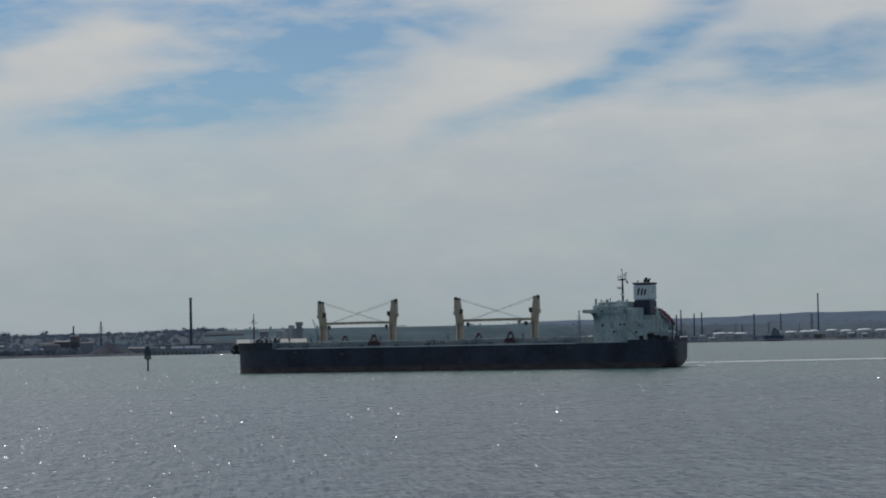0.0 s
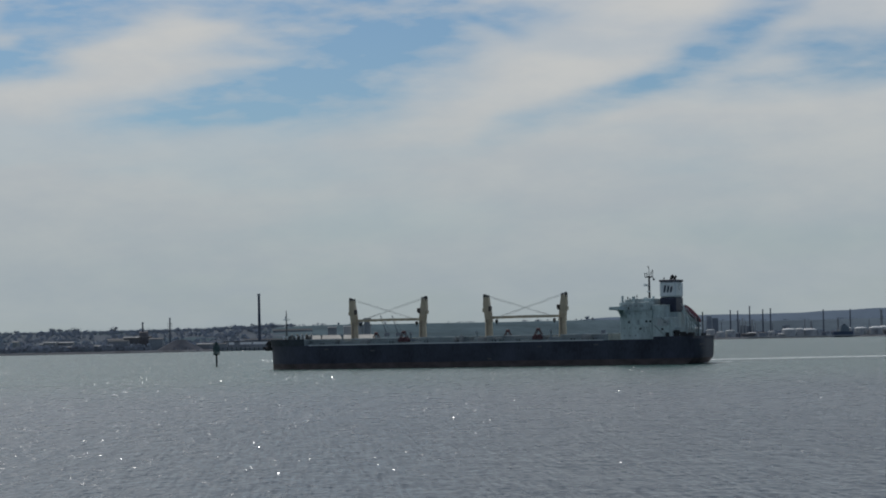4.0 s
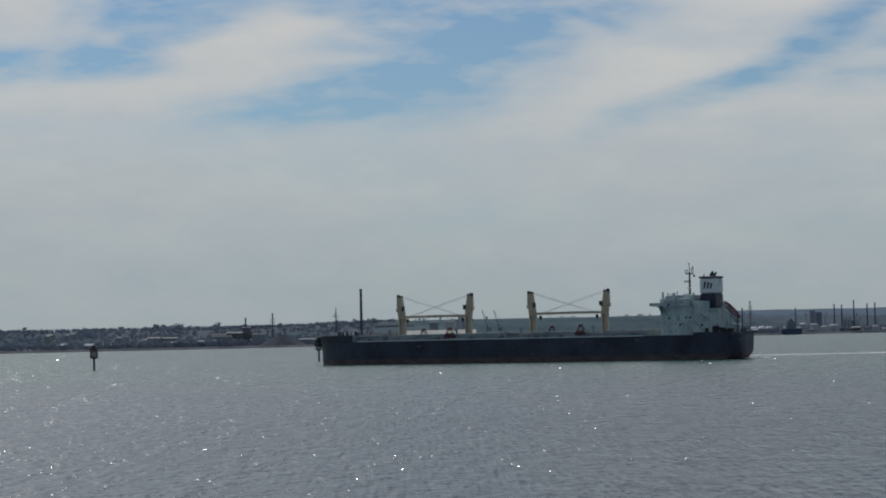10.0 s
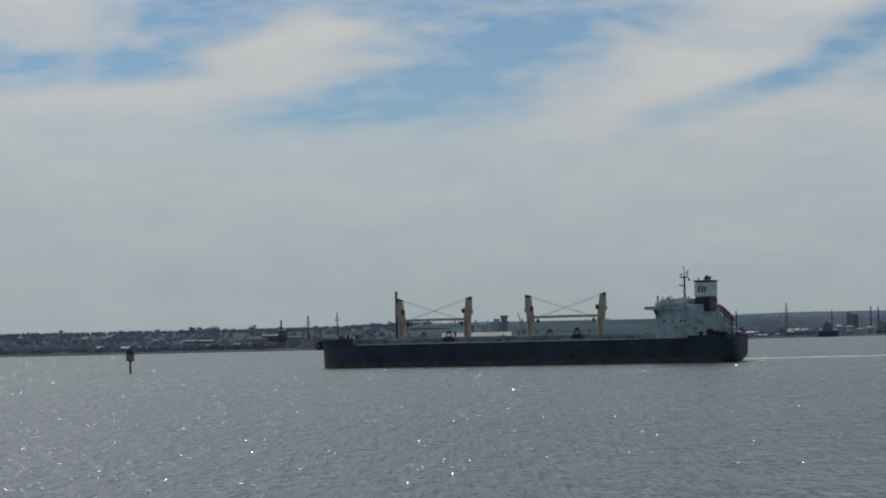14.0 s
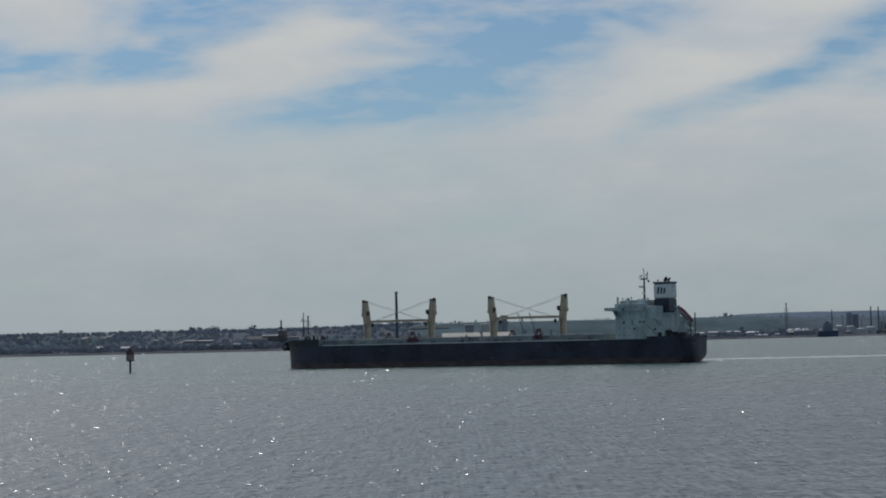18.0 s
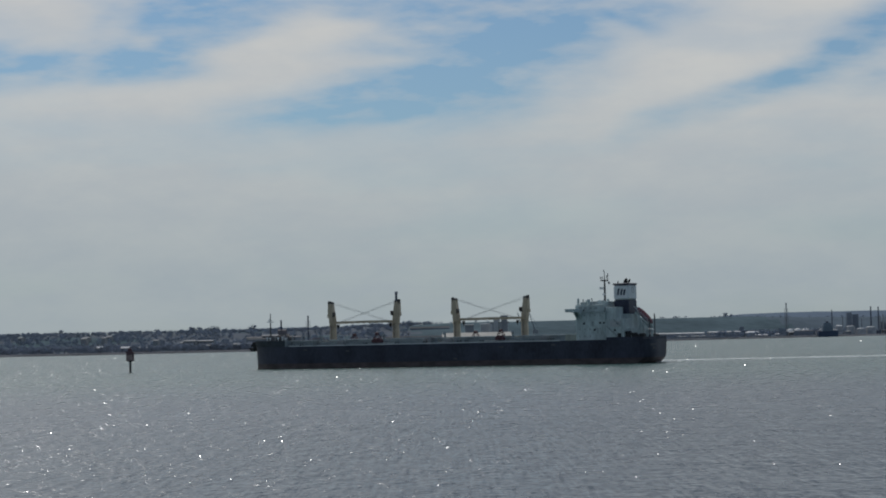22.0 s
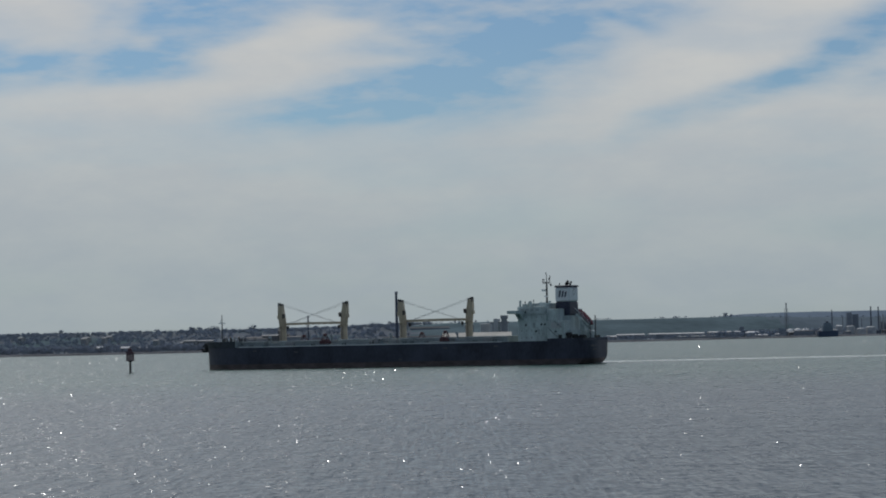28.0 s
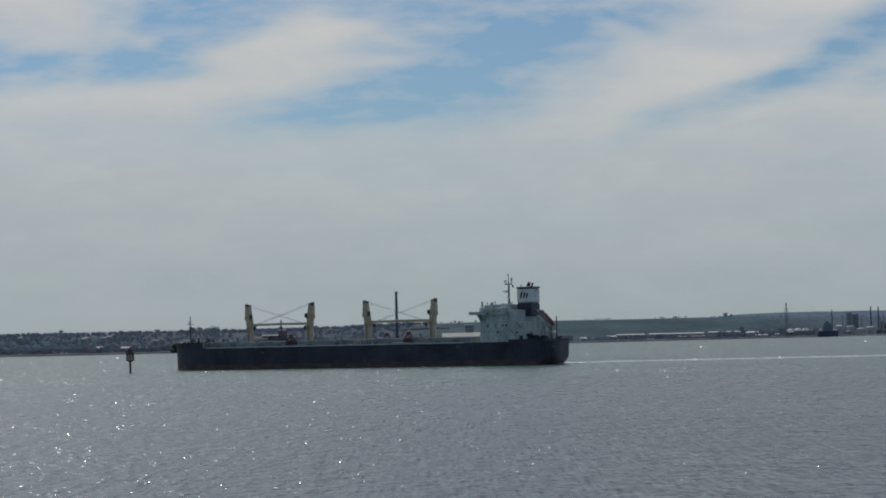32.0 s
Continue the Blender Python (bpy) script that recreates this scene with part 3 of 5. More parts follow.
def build_grab(x, y, ship, mat_, scale=1.0):
    bm = B()
    s, h = 0.88 * scale, 1.2 * scale
    for d in (-1, 1):
        prism(bm, [(0.1 * d, DECK), (2.2 * d * s, DECK), (2.5 * d * s, DECK + 1.5 * h), (1.2 * d * s, DECK + 2.4 * h), (0.1 * d, DECK + 2.1 * h)], -1.6 * s, 1.6 * s)
    bmesh.ops.bevel(bm, geom=bm.edges[:], offset=0.1, segments=1, affect="EDGES")
    g = part("cargo_grab", bm, mat_, ship, "red clamshell cargo grab parked on deck")
    bm = B()
    for d in (-1, 1):
        for yy in (-1.1, 1.1):
            rod(bm, (1.9 * d * s, yy * s, DECK + 1.6 * h), (0.5 * d * s, yy * 0.6 * s, DECK + 3.8 * h), 0.2, n=6)
    part("grab_arm", bm, mat_, g)
    part("grab_head", box(B(), -0.9 * s, 0.9 * s, -0.9 * s, 0.9 * s, DECK + 3.5 * h, DECK + 4.4 * h, 0.15, 0.8), mat_, g)
    g.location = (x, y, 0)
    return g


def build_ship():
    ship = thing("bulk_carrier", pose(0, 0, 0), "black-hulled bulk carrier with cream cranes and white bridge", "ship")
    v, f, n = hull_rows((1.9, 2.6, 3.4, 4.4, 6.0, 8.0, DECK))
    hull = raw("hull", v, f, M_HULL, ship)
    hull["label"] = "black painted steel hull"
    v, f, n = hull_rows((-4.0, -1.5, 0.0, 0.7, 1.3, 1.9))
    boot = raw("boot_topping", v, f, M_BOOT, ship)
    boot["label"] = "dark red-brown band at the waterline"
    for ob in (hull, boot):
        for p in ob.data.polygons:
            p.use_smooth = True
    # main deck
    line = []
    for i in range(60):
        x = -94.8 + (stem_x(DECK) - 0.4 + 94.8) * (0.5 - 0.5 * math.cos(math.pi * i / 59))
        line.append((x, half_beam(x, DECK) - 0.02))
    bm = B()
    vs = [bm.verts.new((x, y, DECK - 0.06)) for x, y in line] + [bm.verts.new((x, -y, DECK - 0.06)) for x, y in line[::-1]]
    bmesh.ops.remove_doubles(bm, verts=vs, dist=0.01)
    bm.faces.new([q for q in bm.verts])
    part("main_deck", bm, M_DECK, ship)
    # pale fishplate along the deck edge, and the rail above
    for side in (1, -1):
        bm = B()
        xs = [-60 + i * 3.0 for i in range(44)]
        for a, b in zip(xs, xs[1:]):
            ya, yb = side * (half_beam(a, DECK) + 0.02), side * (half_beam(b, DECK) + 0.02)
            q = [bm.verts.new(p) for p in ((a, ya, DECK - 0.05), (b, yb, DECK - 0.05), (b, yb, DECK + 0.24), (a, ya, DECK + 0.24))]
            bm.faces.new(q)
            q2 = [bm.verts.new(p) for p in ((a, ya - side * 0.3, DECK + 0.24), (b, yb - side * 0.3, DECK + 0.24), (b, yb, DECK + 0.24), (a, ya, DECK + 0.24))]
            bm.faces.new(q2)
        bmesh.ops.remove_doubles(bm, verts=bm.verts[:], dist=0.001)
        part("deck_edge", bm, M_WHITE2, ship, "pale painted deck edge")
        bm = B()
        for z in (0.65, 1.05):
            for a, b in zip(xs, xs[1:]):
                rod(bm, (a, side * (half_beam(a, DECK) - 0.25), DECK + z), (b, side * (half_beam(b, DECK) - 0.25), DECK + z), 0.035, n=4, caps=False)
        part("rail", bm, M_STEEL, ship)
        post = B()
        rod(post, (0, 0, DECK), (0, 0, DECK + 1.08), 0.045, n=5)
        proto = part("rail_post", post, M_STEEL, ship)
        proto.location = (xs[0], side * (half_beam(xs[0], DECK) - 0.25), 0)
        for a in xs[1:]:
            o = new("rail_post", proto.data)
            o.parent = ship
            o.location = (a, side * (half_beam(a, DECK) - 0.25), 0)
    # forecastle with flared bulwark
    v, f, n = hull_rows((DECK, 10.2, 11.1, 11.85), 71.0, 26)
    fo = raw("forecastle", v, f, M_FORE, ship)
    sol = fo.modifiers.new("thick", "SOLIDIFY")
    sol.thickness = 0.18
    bm = B()
    line = [(71 + (stem_x(11.4) - 71.4) * i / 24) for i in range(25)]
    vs = [bm.verts.new((x, half_beam(x, 11.4) - 0.1, 11.35)) for x in line] + [bm.verts.new((x, -half_beam(x, 11.4) + 0.1, 11.35)) for x in line[::-1]]
    bmesh.ops.remove_doubles(bm, verts=vs, dist=0.01)
    bm.faces.new(bm.verts[:])
    part("forecastle_deck", bm, M_DECK, ship)
    part("forecastle_bulkhead", box(B(), 70.9, 71.1, -14.5, 14.5, DECK, 11.8), M_HATCH, ship)
    for x, y, l in ((79, 3.5, 2.4), (79, -3.5, 2.4), (84, 2.5, 2.0), (84, -2.5, 2.0)):
        bm = B()
        rod(bm, (x, y - l / 2, 12.4), (x, y + l / 2, 12.4), 0.75, n=12)
        box(bm, x - 0.9, x + 0.9, y - l / 2 - 0.2, y - l / 2, 11.4, 13.2)
        box(bm, x - 0.9, x + 0.9, y + l / 2, y + l / 2 + 0.2, 11.4, 13.2)
        part("windlass", bm, M_STEEL, ship)
    for x, y, h in ((85.5, 6, 1.5), (83, 7.5, 1.3), (80.5, 8.6, 1.7), (77.5, 9.6, 1.4), (75, 10.2, 1.6), (73, 10.8, 1.2), (82, -7.5, 1.5), (76, -9, 1.5)):
        bm = B()
        rod(bm, (x, y, 11.35), (x, y, 11.35 + h), 0.22, n=8)
        rod(bm, (x, y, 11.35 + h), (x, y, 11.35 + h + 0.5), 0.5, 0.35, n=8)
        part("vent", bm, M_WHITE2 if int(x) % 2 else M_STEEL, ship)
    for side in (1, -1):
        bm = B()
        y = side * 1.5
        rod(bm, (92.6, y, 10.6), (95.2, y * 1.3, 9.9), 0.6, 0.5, 10)
        box(bm, 94.2, 95.4, y * 1.3 - 0.45, y * 1.3 + 0.45, 8.2, 11.4, 0.15)
        prism(bm, [(93.9, 8.7), (94.6, 7.4), (96.0, 7.3), (97.3, 8.9), (96.5, 9.1), (95.7, 8.3), (94.7, 8.5)], y * 1.3 - 0.9, y * 1.3 + 0.9)
        prism(bm, [(94.6, 11.4), (95.6, 11.0), (96.6, 9.6), (95.4, 9.4)], y * 1.3 - 0.5, y * 1.3 + 0.5)
        part("anchor", bm, M_DARK, ship, "black stowed bow anchor")
    for k, x in enumerate((72.0, 74.2, 76.4, 78.6, 81.0)):
        part("vent_post", rod(rod(B(), (x, 6.5, 11.3), (x, 6.5, 13.4 + 0.3 * (k % 2)), 0.28, n=8), (x, 6.5, 13.3), (x, 6.9, 13.9), 0.42, 0.36, n=8), M_DARK if k % 2 else M_SHED, ship)
    # foremast
    bm = B()
    rod(bm, (87.5, 0, 11.3), (87.5, 0, 23.8), 0.42, 0.16, 10)
    fm = part("foremast", bm, M_STEEL, ship, "grey foremast with a lamp platform")
    part("mast_platform", box(B(), 86.7, 88.3, -1.6, 1.6, 19.9, 20.2), M_WHITE2, fm)
    part("crosstree", rod(rod(B(), (87.5, -1.7, 20.8), (87.5, 1.7, 20.8), 0.1), (87.5, 0.9, 20.2), (87.5, 0.9, 21.6), 0.16), M_WHITE2, fm)
    # hatches
    for a, b in ((59.5, 70.4), (28.5, 51.5), (-1.0, 20.5), (-33.0, -9.0), (-60.0, -40.5)):
        h = part("hatch_coaming", box(B(), a, b, -10, 10, DECK - 0.05, 10.95), M_HATCH, ship, "grey-green hatch coaming with steel covers")
        m = (a + b) / 2
        for c, d in ((a - 0.3, m - 0.05), (m + 0.05, b + 0.3)):
            part("hatch_cover", box(B(), c, d, -10.4, 10.4, 11.0, 11.75, 0.12), M_HATCH, h)
    # crane bases and their houses
    for x in (55.4, 24.2, -5.2, -37.0):
        part("mast_house", box(B(), x - 3.2, x + 3.2, -7.5, 7.5, DECK - 0.05, 10.9, 0.1), M_HATCH, ship)
        part("vent_cowl", rod(rod(B(), (x + 2.2, 6.5, 10.8), (x + 2.2, 6.5, 13.0), 0.4, n=8), (x + 2.2, 6.5, 12.9), (x + 2.2, 7.4, 13.4), 0.55, 0.7, n=8), M_HATCH, ship)
    for x, w in ((55.4, -1), (24.2, 1), (-5.2, -1), (-37.0, 1)):
        build_crane(ship, x, w)
    build_grab(28.0, 9.5, ship, M_RED, 1.0)
    build_grab(-30.7, 9.5, ship, M_RED, 1.0)
    build_grab(50.2, -9.0, ship, M_RED, 0.95)
    build_grab(-9.3, -9.0, ship, M_RED, 0.95)
    for x in (-8.0, 44.0, -52.0):
        part("deck_locker", box(B(), x - 1.6, x + 1.6, 11.3, 13.6, DECK - 0.05, 11.2, 0.1), M_SHED, ship, "pale deck locker")
    for x, y, w, h in ((2.0, 10.6, 0.9, 2.7), (4.3, 10.9, 0.7, 2.0)):
        bm = box(B(), x - w, x + w, y - 0.8, y + 0.8, DECK - 0.05, DECK + h, 0.12)
        rod(bm, (x, y, DECK + h - 0.1), (x, y, DECK + h + 0.7), 0.28, n=8)
        part("deck_ventilator", bm, M_SHED, ship, "pale mushroom ventilator trunk on deck")
    for x in (31.5, 16.0, -13.5, -17.0, -24.0, -47.0, -56.0, 2.5, 63.0):
        bm = B()
        rod(bm, (x - 0.6, 13.8, DECK), (x - 0.6, 13.8, DECK + 1.1), 0.26, n=8)
        rod(bm, (x + 0.6, 13.8, DECK), (x + 0.6, 13.8, DECK + 1.1), 0.26, n=8)
        box(bm, x - 1.3, x + 1.3, 13.4, 14.2, DECK, DECK + 0.25)
        part("bollard", bm, M_DARK, ship)
    for x, y in ((-12.0, 11.0), (18.0, 11.2), (-38.0, 11.6), (62.0, 10.6)):
        part("deck_pipe", rod(B(), (x, y, DECK + 0.5), (x + 14, y, DECK + 0.5), 0.22, n=6), M_HATCH, ship)
    # draught and hull marks, too small to read
    for x, z in ((-33.5, 7.2), (-57.0, 7.6), (39.5, 6.8), (60.5, 7.6), (-12.0, 2.8)):
        y = half_beam(x, z)
        part("hull_mark", box(B(), x - 0.9, x + 0.9, y, y + 0.05, z - 0.3, z + 0.3), M_STEEL, ship)
    build_bridge(ship)
    # churned water off the counter, shifted to starboard to fit the camera's view
    verts, faces = [], []
    for i in range(7):
        x = -93.0 - i * 1.5
        half = 5.0 - 0.25 * i + 1.2 * noise.noise((x * 0.3, 0.0, 0.0))
        for k in range(-3, 4):
            verts.append((x, half * k / 3 - 9.0 - 0.5 * i, -0.22 + 0.3 * math.exp(-i / 6) * (0.5 + noise.noise((x * 0.6, k * 1.3, 2.0)))))
    for i in range(6):
        for k in range(6):
            faces.append((i * 7 + k, i * 7 + k + 1, (i + 1) * 7 + k + 1, (i + 1) * 7 + k))
    raw("stern_wash", verts, faces, M_FOAM, ship)["label"] = "white churned water off the stern, shifted to suit the view"
    return ship


def build_bridge(ship):
    tiers = ((DECK - 0.05, 12.0), (12.0, 14.7), (14.7, 17.4), (17.4, 20.0))
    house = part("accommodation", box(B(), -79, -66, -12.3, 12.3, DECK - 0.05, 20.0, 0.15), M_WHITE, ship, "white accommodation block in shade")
    for side in (1, -1):
        y0, y1 = sorted((5.0 * side, 12.3 * side))
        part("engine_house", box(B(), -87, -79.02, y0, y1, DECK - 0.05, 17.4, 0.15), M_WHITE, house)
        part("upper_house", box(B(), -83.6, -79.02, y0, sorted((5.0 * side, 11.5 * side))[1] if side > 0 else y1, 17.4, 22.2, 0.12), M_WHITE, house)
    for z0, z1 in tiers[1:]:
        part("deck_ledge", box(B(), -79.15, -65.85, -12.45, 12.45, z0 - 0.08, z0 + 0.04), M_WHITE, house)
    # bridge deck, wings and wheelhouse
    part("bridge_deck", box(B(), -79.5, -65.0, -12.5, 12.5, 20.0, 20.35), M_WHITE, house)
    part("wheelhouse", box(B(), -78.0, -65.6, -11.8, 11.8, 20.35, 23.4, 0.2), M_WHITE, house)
    for side in (1, -1):
        bm = B()
        a, b = 11.8 * side, 16.4 * side
        vs = [bm.verts.new(p) for p in ((-65.6, a, 20.3), (-63.2, b, 20.6), (-63.2, b, 21.8), (-65.4, a, 21.8), (-69.5, a, 20.3), (-67.4, b, 20.6), (-67.4, b, 21.8), (-69.5, a, 21.8))]
        for q in ((0, 1, 2, 3), (4, 5, 6, 7), (0, 1, 5, 4), (3, 2, 6, 7), (1, 2, 6, 5), (0, 3, 7, 4)):
            bm.faces.new([vs[i] for i in q])
        part("bridge_wing", bm, M_WHITE, house)
        bm = B()
        for x in (-66.6, -68.6):
            vs = [bm.verts.new((x + dx, y, z)) for dx in (-0.25, 0.25) for y, z in ((12.3 * side, 17.6), (12.3 * side, 20.35), (15.4 * side, 20.5))]
            for q in ((0, 1, 2), (3, 4, 5), (0, 1, 4, 3), (1, 2, 5, 4), (2, 0, 3, 5)):
                bm.faces.new([vs[i] for i in q])
        part("wing_bracket", bm, M_WHITE, house)
    for y in [-10.5 + i * 1.75 for i in range(13)]:
        part("bridge_window", box(B(), -65.62, -65.54, y - 0.7, y + 0.7, 21.5, 22.6), M_PORT, house)
    for x in (-68, -70.2, -72.4, -74.6):
        for side in (1, -1):
            part("bridge_window", box(B(), x - 0.8, x + 0.8, side * 11.8 - 0.04, side * 11.8 + 0.04, 21.5, 22.5), M_PORT, house)
    part("compass_deck_house", box(B(), -77.8, -69.0, -5.5, 9.5, 23.4, 24.7, 0.15), M_WHITE, house)
    for x, y, h, r in ((-68.2, 9.5, 1.9, 0.28), (-71.8, 9.0, 2.4, 0.24), (-67.0, 4.0, 1.6, 0.3), (-74.5, 7.5, 1.5, 0.5), (-76.2, 3.0, 1.9, 0.6), (-70.0, -6, 1.8, 0.4)):
        part("antenna", rod(rod(B(), (x, y, 23.0), (x, y, 23.1 + h), r * 0.6, n=8), (x, y, 23.1 + h), (x, y, 23.7 + h), r, r * 0.7, n=8), M_STEEL if r < 0.29 else M_WHITE, house)
    for x, y, w, d, h in ((-75.6, 8.6, 1.3, 1.0, 1.5), (-71.0, 10.4, 0.5, 0.5, 2.2), (-68.6, 10.6, 0.9, 0.6, 1.1), (-66.6, 10.8, 0.35, 0.35, 2.6)):
        part("locker", box(B(), x - w, x + w, y - d, y + d, 23.35, 23.4 + h, 0.1), M_WHITE, house)
    bm = B()
    for z in (0.5, 1.05):
        for side in (1, -1):
            rod(bm, (-65.8, 11.6 * side, 23.1 + z), (-77.8, 11.6 * side, 23.1 + z), 0.045, n=4)
        rod(bm, (-65.8, -11.6, 23.1 + z), (-65.8, 11.6, 23.1 + z), 0.045, n=4)
    part("roof_rail", bm, M_WHITE2, house)
    # side and front windows, doors
    rnd = random.Random(8)
    for z0, z1 in tiers:
        for x in (-67.6, -69.9, -72.2, -74.5, -76.8):
            for side in (1, -1):
                if rnd.random() < 0.55:
                    part("cabin_window", box(B(), x - 0.3, x + 0.3, side * 12.3 - 0.03, side * 12.3 + 0.03, z0 + 1.25, z0 + 1.9), M_PORT, house)
        for y in (-10, -7, -4, -1.3, 1.3, 4, 7, 10):
            if rnd.random() < 0.7:
                part("cabin_window", box(B(), -66.03, -65.97, y - 0.32, y + 0.32, z0 + 1.2, z0 + 1.9), M_PORT, house)
    for x, z in ((-76.7, 15.6), (-78.3, 15.6), (-69.6, 15.4), (-84.2, 15.2), (-69.4, 20.7), (-74.2, 12.9), (-83.0, 12.6)):
        part("cabin_window", box(B(), x - 0.42, x + 0.42, 12.27, 12.36, z, z + 0.75), M_GLASS, house, "dark cabin window")
    for x, y, z in ((-73.4, 12.3, 14.75), (-75.6, 12.3, 12.05)):
        part("ship_door", box(B(), x - 0.5, x + 0.5, y - 0.04, y + 0.05, z, z + 2.0), M_PORT, house)
    # flush black slab painted in where a recess lies in shade
    for x in (-85.0,):
        part("shaded_recess", box(B(), x - 0.8, x + 0.8, 12.27, 12.37, DECK + 0.1, 11.7), M_DARK, house, "black slab standing in for a shaded recess")
    for k in range(6):
        part("louvre", box(B(), -85.6, -81.0, 12.27, 12.36, 14.3 + k * 0.4, 14.6 + k * 0.4), M_TANK, house)
    # stair flights on the side
    for i, (z0, z1) in enumerate(((DECK, 12.0), (12.0, 14.7), (14.7, 17.4))):
        bm = B()
        a, b = ((-85.8, -82.6), (-82.8, -79.6))[i % 2]
        for y in (12.7, 13.3):
            prism(bm, [(a, z0), (a + 0.3, z0), (b, z1), (b - 0.3, z1)], y - 0.04, y + 0.04)
        for k in range(9):
            xx, zz = a + (b - a) * (k + 0.5) / 9, z0 + (z1 - z0) * (k + 0.5) / 9
            box(bm, xx - 0.12, xx + 0.12, 12.7, 13.3, zz - 0.02, zz + 0.02)
        part("stair", bm, M_PORT, house)
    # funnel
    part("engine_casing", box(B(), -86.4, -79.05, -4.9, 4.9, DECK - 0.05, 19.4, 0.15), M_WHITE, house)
    fun = part("funnel", box(B(), -85.7, -79.2, -4.3, 4.3, 19.4, 25.1, 0.5), M_BLACK, ship, "funnel with black base and white band")
    part("white_band", box(B(), -85.72, -79.18, -4.32, 4.32, 25.1, 31.0, 0.5), M_WHITE2, fun, "white funnel band")
    part("funnel_rim", box(B(), -85.9, -79.0, -4.5, 4.5, 31.0, 31.8, 0.25), M_BLACK, fun)
    for i, s in enumerate((0.0, 1.35, 2.6)):
        prism_x = -81.3 - s
        for y in (4.3, -4.3):
            bm = B()
            y0, y1 = sorted((y, y * 1.012))
            prism(bm, [(prism_x - 0.25, 27.0), (prism_x + 0.5, 26.9), (prism_x + 0.1, 29.6 - 0.3 * i), (prism_x - 0.75, 29.7 - 0.2 * i)], y0, y1)
            part("emblem_bar", bm, M_BLACK, fun)
    ring = B()
    for i in range(24):
        a0, a1 = 2 * math.pi * i / 24, 2 * math.pi * (i + 1) / 24
        q = [(-85.75, r * math.cos(a), 29 + r * math.sin(a)) for a, r in ((a0, 0.95), (a1, 0.95), (a1, 1.2), (a0, 1.2))]
        ring.faces.new([ring.verts.new(p) for p in q])
    part("emblem_ring", ring, M_SHED, fun)
    for x, y, h, r in ((-82.6, 0.6, 1.7, 0.55), (-83.4, -1.4, 1.5, 0.4), (-81.5, -2.0, 1.2, 0.3), (-80.2, 2.2, 0.9, 0.2), (-84.0, 2.0, 1.0, 0.25)):
        bm = B()
        rod(bm, (x, y, 31.6), (x - 0.2, y, 31.8 + h * 0.6), r, n=10)
        rod(bm, (x - 0.2, y, 31.8 + h * 0.5), (x - 0.9 * r * 2, y, 31.8 + h), r, r * 1.05, n=10)
        part("exhaust_pipe", bm, M_DARK, fun)
    # radar mast
    mast = part("radar_mast", rod(rod(B(), (-73.5, 0, 23.0), (-73.5, 0, 33.6), 0.5, 0.34, 10), (-73.5, 0, 33.6), (-73.5, 0, 36.9), 0.2, 0.1, 8), M_STEEL, ship, "grey radar mast with yards and antennas")
    part("yard", rod(rod(rod(B(), (-73.5, -2.4, 33.1), (-73.5, 2.4, 33.1), 0.22, n=6), (-75.1, 0, 33.1), (-71.9, 0, 33.1), 0.25, n=6), (-75.2, 0, 32.6), (-75.6, 0, 31.8), 0.4, 0.35, n=8), M_STEEL, mast)
    for p, h in (((-72.0, 0.6, 33.1), 1.6), ((-75.0, 0, 33.1), 2.9), ((-73.5, 2.3, 33.1), 1.6), ((-73.5, -2.3, 33.1), 2.2), ((-73.3, 0.2, 36.5), 0.9)):
        part("whip_antenna", rod(rod(B(), p, (p[0], p[1], p[2] + h), 0.13, 0.1, 6), (p[0], p[1], p[2] + h * 0.6), (p[0], p[1], p[2] + h), 0.2, n=6), M_STEEL, mast)
    part("radar_scanner", box(box(B(), -72.9, -71.4, -0.5, 0.5, 29.6, 30.0), -72.2, -71.9, -2.0, 2.0, 30.05, 30.5, 0.05), M_WHITE2, mast, "white radar scanner on a bracket")
    part("mast_light", box(B(), -73.9, -72.8, 0.3, 0.9, 27.2, 27.8, 0.05), M_WHITE2, mast)
    # free-fall lifeboat on its ramp at the stern
    ramp_ = part("lifeboat_ramp", box(B(), -87.6, -87.2, -1.9, 1.9, 19.2, 20.0), M_WHITE, ship, "sloping lifeboat launching ramp")
    for y in (-1.5, 1.5):
        part("ramp_rail", prism(B(), [(-87.2, 20.3), (-87.2, 19.7), (-93.2, 13.6), (-93.6, 14.1)], y - 0.2, y + 0.2), M_WHITE, ramp_)
        part("ramp_post", rod(B(), (-92.8, y, DECK), (-92.8, y, 15.4), 0.22, n=6), M_WHITE, ramp_)
        part("ramp_post", rod(B(), (-89.0, y, DECK), (-89.0, y, 19.4), 0.22, n=6), M_WHITE, ramp_)
        part("davit_post", rod(B(), (-93.9, y * 1.7, DECK), (-93.9, y * 1.7, 19.3 if y < 0 else 17.6), 0.26, n=6), M_STEEL, ramp_)
        part("ramp_strut", rod(B(), (-90.8, y, 11.0), (-90.8, y, 16.9), 0.16, n=6), M_WHITE, ramp_)
        part("hand_rail", rod(B(), (-87.0, y * 1.35, 22.4), (-93.4, y * 1.35, 16.0), 0.09, n=5), M_WHITE2, ramp_)
        part("ramp_brace", rod(B(), (-92.8, y, 10.0), (-89.0, y, 17.0), 0.14, n=6), M_WHITE, ramp_)
    bm = B()
    secs = []
    for k, (s, r) in enumerate(((0.0, 0.35), (0.08, 1.0), (0.3, 1.45), (0.7, 1.4), (0.92, 0.95), (1.0, 0.3))):
        c = Vector((-87.8 - 6.2 * s, 0, 21.7 - 6.2 * s))
        u, w = Vector((-0.707, 0, 0.707)), Vector((0, 1, 0))
